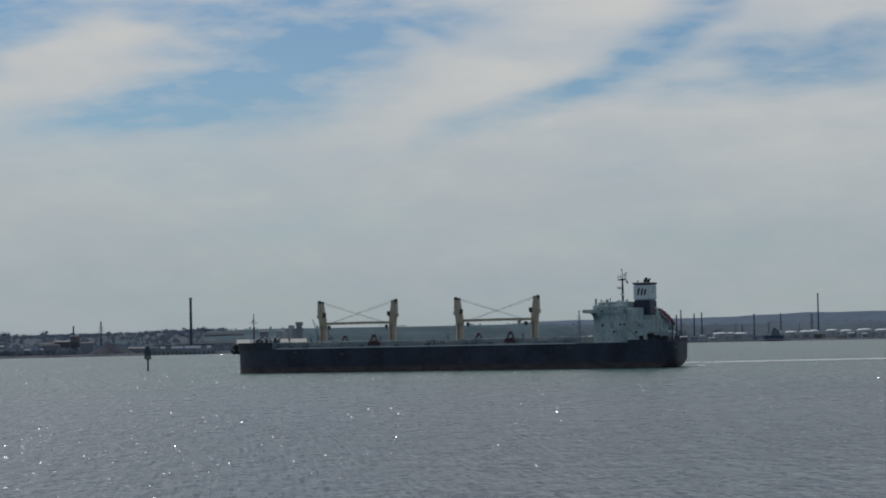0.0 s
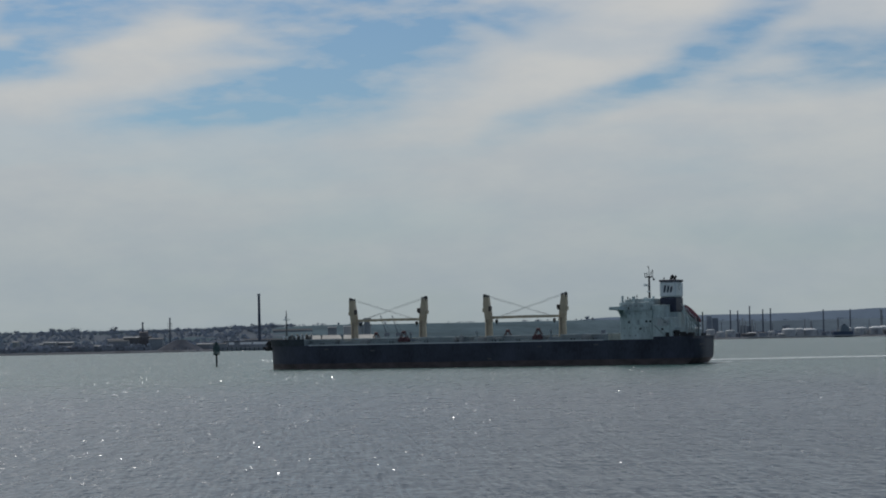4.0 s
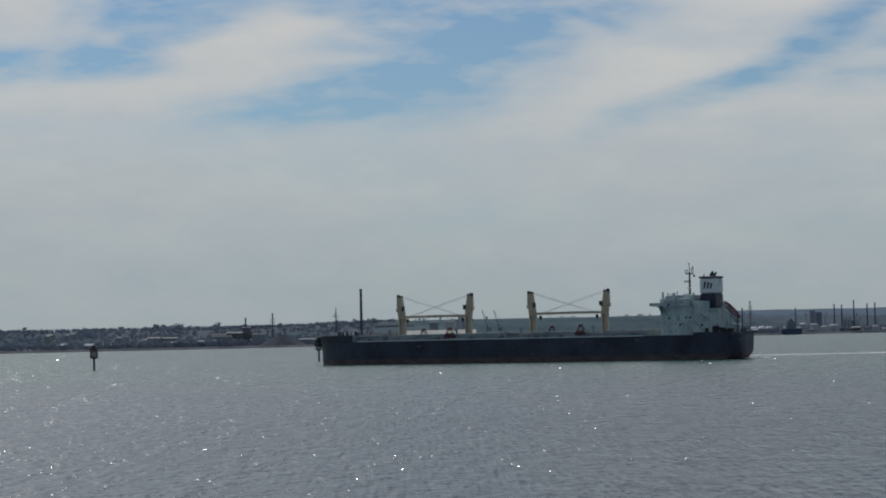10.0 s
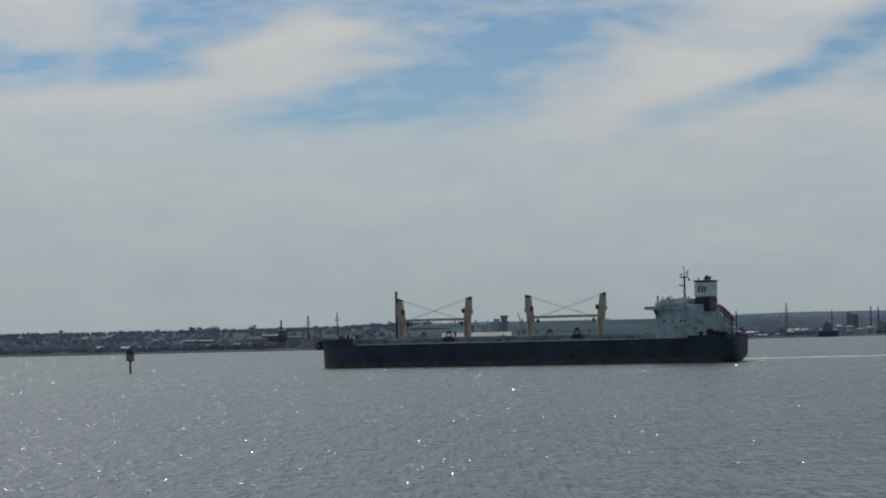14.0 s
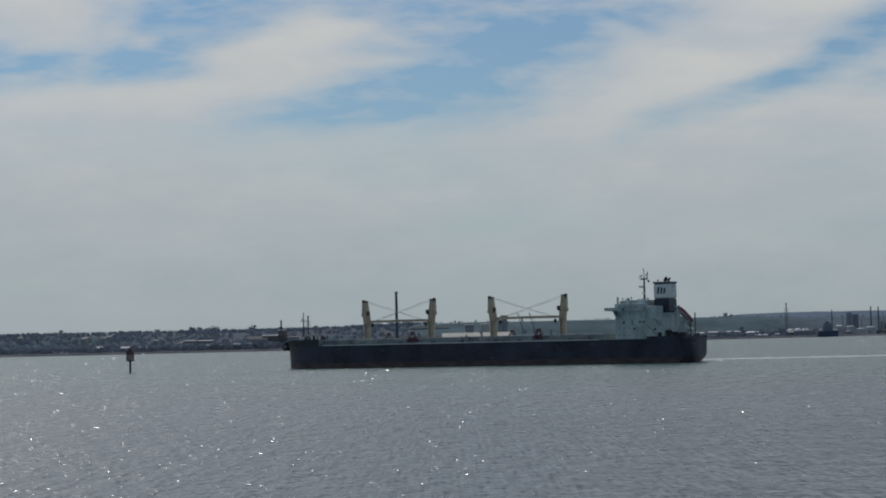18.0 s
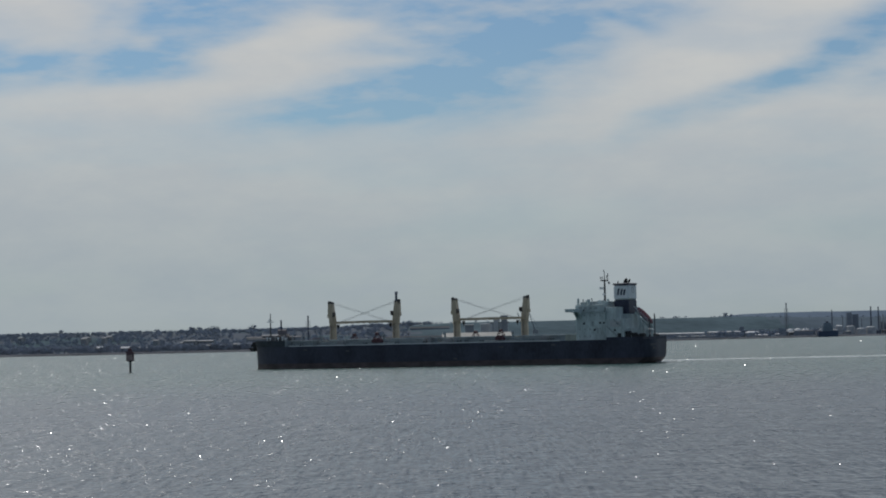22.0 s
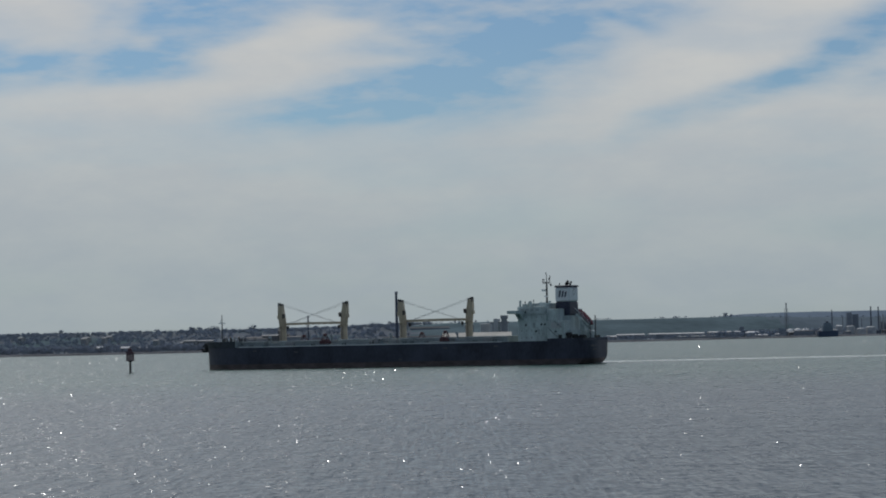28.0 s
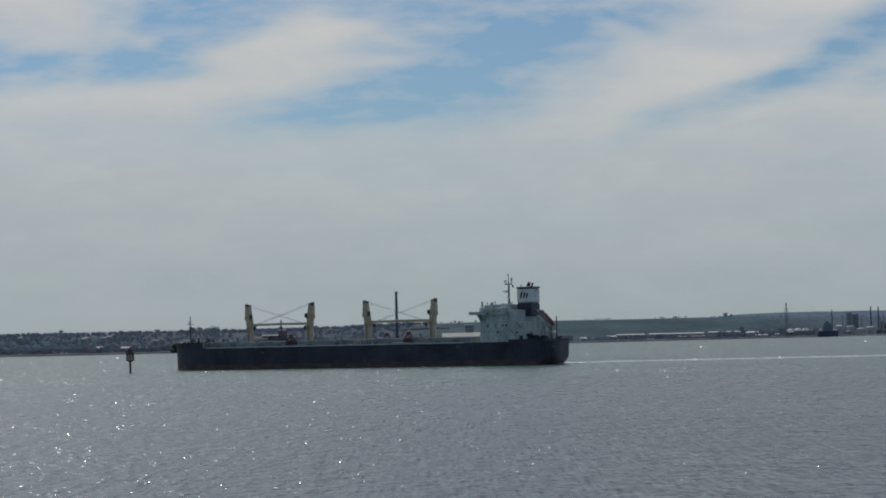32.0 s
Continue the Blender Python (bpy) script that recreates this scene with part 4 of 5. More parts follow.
        secs.append([bm.verts.new(c + u * math.sin(2 * math.pi * i / 12) * r * 0.75 + w * math.cos(2 * math.pi * i / 12) * r) for i in range(12)])
    for s0, s1 in zip(secs, secs[1:]):
        for i in range(12):
            bm.faces.new((s0[i], s0[(i + 1) % 12], s1[(i + 1) % 12], s1[i]))
    bm.faces.new(secs[0])
    bm.faces.new(secs[-1])
    part("lifeboat", bm, M_ORANGE, ramp_, "orange-red enclosed free-fall lifeboat")
    part("fender_strip", prism(B(), [(-88.9, 21.0), (-89.1, 20.75), (-92.9, 16.95), (-92.7, 17.2)], 1.2, 1.5), M_WHITE2, ramp_, "white fender strip")
    bm = B()
    rings = []
    for u, r in ((-1.9, 0.15), (-1.5, 0.75), (-0.6, 1.0), (0.6, 1.0), (1.3, 0.7), (1.8, 0.1)):
        rings.append([bm.verts.new((-91.0 + u, -4.5 + r * math.cos(a), 12.6 + r * 0.8 * math.sin(a))) for a in [2 * math.pi * i / 12 for i in range(12)]])
    for r0, r1 in zip(rings, rings[1:]):
        for i in range(12):
            bm.faces.new((r0[i], r0[(i + 1) % 12], r1[(i + 1) % 12], r1[i]))
    bm.faces.new(rings[0])
    bm.faces.new(rings[-1])
    resc = part("rescue_boat", bm, M_WHITE2, ship, "white rescue boat in its cradle")
    for x in (-92.0, -90.0):
        part("cradle", box(B(), x - 0.2, x + 0.2, -5.4, -3.6, DECK, 12.1), M_WHITE, resc)
    part("davit", rod(rod(B(), (-91.0, -6.4, DECK), (-91.0, -6.4, 15.6), 0.22, n=6), (-91.0, -6.4, 15.6), (-91.0, -4.6, 16.2), 0.18, n=6), M_WHITE, resc)
    # poop: bulwark, winches, stores crane
    for x, y, h in ((-88.2, 10.6, 12.3), (-90.4, 9.8, 11.6), (-93.0, 8.0, 11.3)):
        bm = box(B(), x - 0.9, x + 0.9, y - 0.8, y + 0.8, DECK - 0.05, h, 0.2, 0.8)
        rod(bm, (x - 1.1, y, h - 0.5), (x + 1.1, y, h - 0.5), 0.75, n=12)
        part("mooring_winch", bm, M_DARK, ship)
    part("poop_house", box(B(), -88.5, -87.02, -9, 9, DECK - 0.05, 13.6, 0.1), M_WHITE, house)
    for y in (-9, -4, 4, 9):
        part("mooring_winch", box(rod(B(), (-91.5, y - 1, 10.3), (-91.5, y + 1, 10.3), 0.7, n=10), -92.4, -90.6, y - 1.3, y - 1.0, DECK, 11.2), M_DARK, ship)
    bm = B()
    xs = [-80 - i * 1.5 for i in range(11)]
    pts = [(x, half_beam(x, DECK)) for x in xs] + [(-95.0, y) for y in (9, 4, -4, -9)] + [(x, -half_beam(x, DECK)) for x in xs[::-1]]
    for (xa, ya), (xb, yb) in zip(pts, pts[1:]):
        bm.faces.new([bm.verts.new(p) for p in ((xa, ya, DECK - 0.02), (xb, yb, DECK - 0.02), (xb, yb, DECK + 1.0), (xa, ya, DECK + 1.0))])
    bmesh.ops.remove_doubles(bm, verts=bm.verts[:], dist=0.001)
    bul = part("stern_bulwark", bm, M_HULL, ship)
    s = bul.modifiers.new("thick", "SOLIDIFY")
    s.thickness = 0.15
    for y, z, w in ((2.5, 7.0, 5.0), (1.0, 5.6, 3.4)):
        for k in range(7):
            part("stern_letter_bar", box(B(), -95.06, -95.0, y - w / 2 + k * w / 7, y - w / 2 + (k + 0.6) * w / 7, z - 0.35, z + 0.35), M_STEEL, ship)
    part("stores_crane", rod(rod(B(), (-86.5, -8.5, 13), (-86.5, -8.5, 19.0), 0.35, n=8), (-86.5, -8.5, 18.6), (-88.5, -5.5, 19.4), 0.2, 0.12, n=6), M_WHITE, ship)


SHIP = build_ship()


# ---- beacons in the bay ----
def build_beacon(x, y, mark, label, wide, low, high, cap):
    b = thing("channel_beacon", pose(x, y, 0), label, "beacon", "channel beacons")
    part("pile", rod(B(), (0, 0, -4), (0, 0, low + 0.4), 0.48, 0.44, 14), M_PILE, b, "black steel pile")
    part("collar", rod(B(), (0, 0, low - 0.35), (0, 0, low), 0.9, 1.1, 14), M_PILE, b)
    frame_ = B()
    for sx in (-1, 1):
        for sy in (-1, 1):
            rod(frame_, (sx * wide / 2, sy * wide / 2, low), (sx * wide / 2 * 0.9, sy * wide / 2 * 0.9, high), 0.09, n=6)
    box(frame_, -wide / 2, wide / 2, -wide / 2, wide / 2, low - 0.02, low + 0.12)
    part("platform", frame_, M_PILE, b)
    n = 7
    step = (high - low - 0.2) / n
    for i in range(n):
        z = low + 0.15 + i * step
        for side in range(4):
            bm = box(B(), -wide / 2, wide / 2, -wide / 2 - 0.03, -wide / 2 + 0.03, z, z + step * 0.86)
            bmesh.ops.rotate(bm, verts=bm.verts[:], cent=(0, 0, 0), matrix=Matrix.Rotation(side * math.pi / 2, 3, "Z"))
            part("daymark_slat", bm, mark, b)
    bm = box(B(), -wide * 0.3, wide * 0.3, -wide * 0.3, wide * 0.3, high, high + cap, 0.08, 0.75)
    part("lantern_box", bm, mark, b)
    part("lantern", rod(B(), (0, 0, high + cap), (0, 0, high + cap + 0.6), 0.24, 0.18, 10), M_GLASS, b)
    lad = B()
    for s in (-0.22, 0.22):
        rod(lad, (s, -0.62, 0.2), (s, -0.62, low), 0.035, n=5)
    part("ladder", lad, M_STEEL, b)
    return b


build_beacon(-134.3, 972.0, M_MARK_R, "dull red channel beacon on a black steel pile", 3.0, 5.0, 9.1, 1.25)
build_beacon(-45.3, 1137.0, M_MARK_G, "dull green channel beacon on a black steel pile", 3.1, 5.6, 10.1, 1.65)


# ---- works along the far shore ----
def build_stack(x, y, r, top, material, label, group="", cap=True, guyed=False):
    z = land_z(x, y)
    s = thing("chimney_stack", pose(x, y, z), label, "chimney", group)
    h = top - z
    part("shaft", rod(B(), (0, 0, -1), (0, 0, h), r * 1.15, r * 0.85, 16), material, s)
    if cap:
        part("cap", rod(B(), (0, 0, h - r * 1.6), (0, 0, h + 0.2), r * 1.12, r * 1.1, 16), M_DARKWALL, s)
    part("base_block", box(B(), -r * 3, r * 3, -r * 2, r * 2, -0.5, 7.0), material, s)
    if guyed:
        for sx in (-1, 1):
            part("guy_mast", rod(B(), (sx * r * 2.6, 0, 0), (sx * r * 2.6, 0, h * 0.84), 0.28, n=5), M_STACK2, s)
        for k in (0.45, 0.82):
            part("brace", rod(B(), (-r * 2.6, 0, h * k), (r * 2.6, 0, h * k), 0.2, n=5), M_STACK2, s)
    return s


build_stack(-73.5, 3500, 2.1, 85.0, M_STACK, "tall dark concrete chimney behind the wharf", guyed=False)
build_stack(-203.6, 3400, 1.1, 49.7, M_STACK, "slim dark chimney with guy masts", guyed=True)
build_stack(-236.6, 3300, 1.25, 42.9, M_STACK, "dark chimney over a brown plant building")
for x, y, r, z in ((747.7, 4000, 1.2, 51.0), (760.8, 4000, 1.2, 49.8), (782.2, 4000, 1.2, 57.4), (805.8, 4000, 1.25, 50.9), (819.5, 4000, 1.25, 52.7),
                   (914.2, 4000, 1.2, 48.8), (950.5, 3950, 1.1, 48.4), (679.4, 4000, 1.0, 46.5)):
    build_stack(x, y, r, z, M_STACK, "slim dark steel refinery stack", "refinery stacks")
build_stack(1005.9, 3950, 2.2, 46.5, M_STACK2, "stout grey refinery stack", "refinery stacks")
build_stack(1030.9, 4000, 1.35, 83.1, M_STACK, "tall slim dark refinery stack", "refinery stacks")
build_stack(599.5, 4000, 1.1, 60.2, M_STACK2, "grey-brown lattice flare tower", "refinery stacks", guyed=True)
build_stack(928.4, 3950, 2.0, 31.0, M_STACK2, "squat grey process column", "refinery stacks", cap=False)
build_stack(891.9, 4000, 1.6, 29.2, M_STACK2, "squat grey process column", "refinery stacks", cap=False)
for x, z in ((700.5, 33), (734, 30), (766, 34), (772, 37), (778, 31), (789, 35), (795, 27), (826, 26), (1000, 30), (897, 24), (884, 33)):
    if 764 < x < 796:
        build_stack(x, 4015, 1.3, z, M_TANK, "pale slender process column", "refinery stacks", cap=False)
    else:
        build_stack(x, 4015, 0.8, z, M_STACK2, "thin grey process column", "refinery stacks", cap=False)


CLEAR = []


def build_shed(x0, x1, y, top, wall, roof, label, deep=30.0, pitch=1.6, doors=0, group="shore sheds"):
    cx = (x0 + x1) / 2
    if pitch > 1.6:
        CLEAR.append((x0, x1, y))
    z = min(land_z(x0, y), land_z(x1, y))
    w, h = (x1 - x0) / 2, max(2.5, top - z - pitch)
    s = thing("warehouse", pose(cx, y, z), label, "warehouse", group)
    part("wall", box(B(), -w, w, 0, deep, -1.5, h), wall, s)
    bm = B()
    ov = 0.6
    v = [bm.verts.new(p) for p in ((-w - ov, -ov, h), (w + ov, -ov, h), (w + ov, deep + ov, h), (-w - ov, deep + ov, h), (-w - ov, deep / 2, h + pitch), (w + ov, deep / 2, h + pitch))]
    for f in ((0, 1, 5, 4), (2, 3, 4, 5), (0, 4, 3), (1, 2, 5), (3, 2, 1, 0)):
        bm.faces.new([v[i] for i in f])
    part("roof", bm, roof, s)
    for i in range(doors):
        x = -w + 2 * w * (i + 0.5) / doors
        part("door", box(B(), x - 1.8, x + 1.8, -0.12, -0.02, -0.5, min(h - 0.5, 4.2)), M_DARKWALL, s)
    return s


for row in ((-358.2, -341.5, 3120, 17.4, M_SHED, M_ROOF, "pale zinc-roofed shed among trees"), (-342.5, -321.0, 3150, 17.0, M_SHED, M_ROOF, "long pale zinc-roofed shed"),
            (-326.8, -294.0, 3060, 10.8, M_DARKWALL, M_ROOF, "low dark shed with a pale roof"), (-285.2, -261.9, 3070, 11.6, M_DARKWALL, M_ROOF, "low dark shed with a pale roof"),
            (-261.2, -239.0, 3250, 22.5, M_ROOF_B, M_ROOF, "brown works building with a pale roof"), (-281.8, -259.7, 3230, 20.0, M_DARKWALL, M_ROOF_B, "dull brown works shed by the shore"),
            (-224.7, -205.6, 3250, 20.0, M_DARKWALL, M_ROOF_B, "dull brown works shed by the shore"), (-241.0, -230.0, 3292, 30.0, M_RUST, M_RUST, "tall rust-brown plant building"), (-247.0, -225.0, 3285, 23.5, M_RUST, M_ROOF_B, "rust-brown plant building below a chimney"),
            (-268.9, -242.4, 3100, 17.6, M_DARKWALL, M_ROOF_D, "dark corrugated shed by the water"), (-549.8, -519.6, 3160, 11.0, M_DARKWALL, M_ROOF_D, "dark shed among shore trees"),
            (-151.5, -129.8, 3140, 11.4, M_SHED, M_ROOF, "pale grey shed beside a stockpile"), (-127.8, -109.5, 3097, 11.2, M_DARKWALL, M_ROOF_D, "dark building at the wharf head"),
            (264.4, 278.2, 3700, 9.8, M_SHED, M_ROOF, "small pale arched shed"), (214.4, 223.3, 3600, 8.2, M_SHED, M_ROOF, "small pale metal-walled shed"),
            (287.6, 332.8, 3800, 12.0, M_DARKWALL, M_ROOF, "long dark shed with a pale roof"), (345.8, 438.3, 3850, 12.2, M_DARKWALL, M_ROOF, "very long shed with a pale roof"),
            (388.2, 450.3, 3800, 7.0, M_DARKWALL, M_SHED, "low grey shed near the water"), (451.8, 504.9, 3900, 13.1, M_DARKWALL, M_ROOF, "long shed with a pale roof"),
            (-588, -579, 3950, 28.5, M_SHED, M_ROOF, "pale house roof among trees"),
            (-628, -617, 3950, 28.0, M_SHED, M_ROOF, "pale house roof among trees"), (-420, -398, 3110, 9.8, M_DARKWALL, M_ROOF, "low shed with a pale roof"), (-700, -684, 3090, 9, M_SHED, M_ROOF, "pale house roof among trees"),
            (-591, -583, 3700, 25.2, M_SHED, M_ROOF, "pale house roof among trees"), (-557.5, -552, 3700, 26.0, M_SHED, M_ROOF, "pale house roof among trees"),
            (-372.3, -364.4, 3200, 15.2, M_SHED, M_ROOF, "pale house roof among trees"), (-448, -441, 3500, 19.8, M_SHED, M_ROOF, "pale house roof among trees"),
            (-730, -724, 3900, 29.8, M_SHED, M_ROOF, "pale house roof among trees"), (-343, -338, 3150, 14.6, M_SHED, M_ROOF, "pale house roof among trees")):
    if row[0] < -100 and row[5] == M_ROOF:
        row = row[:5] + (M_ROOF_G,) + row[6:]
    build_shed(*row, doors=2 if row[1] - row[0] > 20 else 0)
build_shed(-3.7, 100.6, 3450, 19.6, M_CREAM, M_CREAM, "long cream warehouse on the far quay", 40, 7.5, 6)
build_shed(-62.0, 8.0, 4100, 33.5, M_DARKWALL, M_ROOF_D, "long grey-roofed building on the ridge", 24, 2.6)
build_shed(512, 532, 3760, 6.5, M_SHED, M_ROOF, "low pale shed near the water", 14)
build_shed(-471.3, -460, 3060, 11.4, M_DARKWALL, M_ROOF, "low shed with a pale roof", 12, 2.6)
build_shed(-435, -423.6, 3060, 10.6, M_DARKWALL, M_ROOF, "low shed with a pale roof", 12, 2.6)
build_shed(-310, -290, 3600, 21, M_SHED, M_ROOF, "pale house roof among trees", 14)
build_shed(-100, 20, 3620, 16.5, M_DARKWALL, M_ROOF_D, "long dark works shed behind the wharf", 20)
build_shed(110, 200, 3560, 13.0, M_DARKWALL, M_ROOF_D, "long dark works shed on the far quay", 20)


build_shed(32, 46, 3610, 33.0, M_STACK2, M_STACK2, "tall grey bulk store beside the silos", 22, 1.0)
build_shed(57, 72, 3615, 34.0, M_TANK, M_STACK2, "tall pale grey bulk store beside the silos", 22, 1.0)


def build_wharf():
    s = thing("wharf_shed", pose(-75, 3140, 0), "long dark wharf shed with white panels in its bays", "warehouse", "shore sheds")
    part("quay", box(B(), -41, 41, -55, 20, -2, 4.2), M_DARKWALL, s, "dark quay wall")
    # white panels added to imitate daylight through the open bays
    for a, b in ((-33, -26), (-18, -2), (0, 22), (30, 36)):
        part("bay_panel", box(B(), a, b, -0.2, 0.2, 8.4, 11.8), M_TANKTOP, s, "white panel in place of a bright see-through bay")
        part("bay_sill", box(B(), a, b, -0.1, 0.8, 4.2, 8.4), M_DARKWALL, s)
    for a, b in ((-39, -33), (-26, -18), (-2, 0), (22, 30), (36, 39)):
        part("bay_wall", box(B(), a, b, 0, 1, 4.2, 11.9), M_DARKWALL, s)
    part("roof", box(B(), -40, 40, 0.0, 18, 11.9, 13.2, 0.2), M_ROOF_D, s)
    for i in range(14):
        part("fender_pile", rod(B(), (-39 + i * 6, -55.6, -3), (-39 + i * 6, -55.6, 5.0), 0.5, n=8), M_PILE, s)


build_wharf()


def build_stockpile(x0, x1, y, top):
    bm = B()
    n, rings = 40, 7
    cx, w = (x0 + x1) / 2, (x1 - x0) / 2
    last = None
    for k in range(rings + 1):
        u = k / rings
        ring = []
        for i in range(n):
            a = 2 * math.pi * i / n
            j = 1 + 0.12 * noise.noise((math.cos(a) * 2, math.sin(a) * 2, u * 2))
            ring.append(bm.verts.new(((w * (1 - 0.82 * u) * math.cos(a)) * j, 22 * (1 - 0.9 * u) * math.sin(a) * j, (top - 2) * u)))
        if last:
            for i in range(n):
                bm.faces.new((last[i], last[(i + 1) % n], ring[(i + 1) % n], ring[i]))
        last = ring
    bm.faces.new(last)
    ob = part("stockpile", bm, M_COAL)
    ob.location = (cx, y, 2.0)
    tagged(ob, "dark heap of bulk cargo beside the wharf", "stockpile")


build_stockpile(-206, -140, 3112, 16.9)


def build_silos():
    s = thing("grain_terminal", pose(86, 3600, land_z(86, 3600)), "pale grey grain silos with a lift tower", "silo")
    for i in range(4):
        part("silo", rod(B(), (-12 + i * 7.6, 0, -1), (-12 + i * 7.6, 0, 33 - 2.6), 3.6, n=18), M_TANK, s)
    part("gallery", box(B(), -15, 15, -2.5, 2.5, 30.5, 33.5), M_SHED, s)
    part("lift_tower", box(B(), 3.5, 12.4, -4, 5, -1, 38.0), M_STACK2, s)
    part("tower_head", box(B(), 2.2, 13.8, -5, 6, 38.0, 43.2, 0.2), M_STACK2, s)
    part("side_tower", box(B(), -9.0, -2.0, -4, 4, -1, 38.2), M_TANK, s)


build_silos()


def build_port_crane(x, y, lean):
    z = land_z(x, y)
    c = thing("quay_crane", pose(x, y, z), "grey quayside jib crane with raised jib", "crane", "quay cranes")
    for sx in (-3.5, 3.5):
        for sy in (-3, 3):
            part("leg", rod(B(), (sx, sy, 0), (sx * 0.6, sy * 0.6, 14), 0.5, n=6), M_STACK2, c)
    part("machinery_house", box(B(), -3.5, 4.5, -2.5, 2.5, 14, 19, 0.2), M_STACK2, c)
    part("jib", rod(rod(B(), (0, -1, 17), (lean, -0.2, 46), 0.6, 0.4, 6), (0, 1, 17), (lean, 0.2, 46), 0.6, 0.4, 6), M_STACK, c)
    part("stay", rod(B(), (4, 0, 24), (lean, 0, 46), 0.18, n=5), M_STACK, c)


build_port_crane(120.5, 3480, -9.5)
build_port_crane(138.0, 3485, -9.0)


def build_tank(x0, x1, y, top, white=True, round_=0.28):
    cx, r = (x0 + x1) / 2, (x1 - x0) / 2
    z = land_z(cx, max(y, shore_y(cx) + 25))
    h = top - z
    s = thing("storage_tank", pose(cx, y, z), "pale grey storage tank with a white domed roof" if white else "pale grey cylindrical storage tank", "storage tank", "refinery tanks")
    dome = r * round_ if round_ > 0.3 else min(2.6, r * round_)
    part("shell", rod(B(), (0, 0, -1.5), (0, 0, h - dome), r * 0.985, n=28), M_TANK, s)
    bm = B()
    rings, n = 5, 28
    last = None
    for k in range(rings):
        a = (k / rings) * math.pi / 2
        ring = [bm.verts.new((r * math.cos(a) * math.cos(2 * math.pi * i / n), r * math.cos(a) * math.sin(2 * math.pi * i / n), h - dome + dome * math.sin(a))) for i in range(n)]
        if last:
            for i in range(n):
                bm.faces.new((last[i], last[(i + 1) % n], ring[(i + 1) % n], ring[i]))
        last = ring
    tip = bm.verts.new((0, 0, h))
    for i in range(n):
        bm.faces.new((last[i], last[(i + 1) % n], tip))
    part("roof", bm, M_TANKTOP if white else M_TANK, s)
    st = B()
    for k in range(14):
        a0, a1 = -2.6 + k * 0.12, -2.6 + (k + 1) * 0.12
        rod(st, (r * 1.02 * math.cos(a0), r * 1.02 * math.sin(a0), (h - dome) * k / 14), (r * 1.02 * math.cos(a1), r * 1.02 * math.sin(a1), (h - dome) * (k + 1) / 14), 0.25, n=4)
    part("stair", st, M_STACK2, s)


for row in ((591.7, 605.0, 3950, 14.6), (605.4, 618.6, 3955, 15.4), (619.0, 632.5, 3960, 15.0)):
    build_tank(*row, round_=0.62)
for row in ((512.6, 538.7, 3900, 12.0), (683.6, 696.4, 3990, 19.2), (818.5, 842.4, 3900, 16.8), (853.2, 867.3, 3950, 16.5)):
    build_tank(*row)
for row in ((867.3, 892.5, 3960, 16.0), (918.1, 937.6, 3890, 17.2), (940.5, 962.0, 3880, 16.7), (964.0, 986.5, 3870, 17.2), (988, 1006, 3900, 17.9)):
    build_tank(*row)
for row in ((1008, 1028, 3860, 18.4), (1030, 1051, 3850, 17.2), (1054, 1080, 3830, 18.4), (1084, 1110, 3820, 17.4), (1116, 1140, 3800, 17)):
    build_tank(*row)
for row in ((688.7, 703.1, 3910, 17.8), (704.3, 718.7, 3900, 13.5), (722.5, 739.9, 3915, 16.0), (800, 812, 3930, 13.0), (640, 654, 3900, 14), (658, 672, 3900, 12.5)):
    build_tank(*row, white=False)


def build_block(x0, x1, y, top, material, label, category):
    z = land_z((x0 + x1) / 2, y)
    s = thing("process_unit", pose((x0 + x1) / 2, y, z), label, category, "process units")
    w, h = (x1 - x0) / 2, top - z
    n = 4
    for sx in (-1, 1):
        for sy in (-4, 4):
            part("column", box(B(), sx * w - 0.35, sx * w + 0.35, sy - 0.35, sy + 0.35, -1, h), material, s)
    for k in range(n):
        part("floor_deck", box(B(), -w, w, -4.2, 4.2, h * (k + 1) / n - 0.6, h * (k + 1) / n), material, s)
        part("cladding", box(B(), -w + 0.4, w - 0.4, -3.9, -3.5, h * k / n, h * (k + 1) / n), material, s)
        part("vessel", rod(B(), (-w * 0.7, 0, h * (k + 0.5) / n), (w * 0.7, 0, h * (k + 0.5) / n), h / n * 0.4, n=10), material, s)


build_block(708.6, 716.6, 4020, 41.0, M_PLANT, "dark steel process tower", "industrial plant")
build_block(720.2, 730.2, 4030, 37.9, M_PLANT, "dark steel process tower", "industrial plant")
build_block(510.6, 517.5, 3950, 20.3, M_PLANT, "small grey steel process tower", "industrial plant")
build_block(578.0, 589.8, 3950, 15.8, M_PLANT, "low grey steel process unit", "industrial plant")
build_block(765.3, 780, 4025, 24.0, M_PLANT, "grey steel pipe rack structure", "industrial plant")
build_block(781, 792.7, 4025, 22.0, M_PLANT, "grey steel pipe rack structure", "industrial plant")
build_block(841, 852, 4000, 22.0, M_PLANT, "grey steel pipe rack structure", "industrial plant")


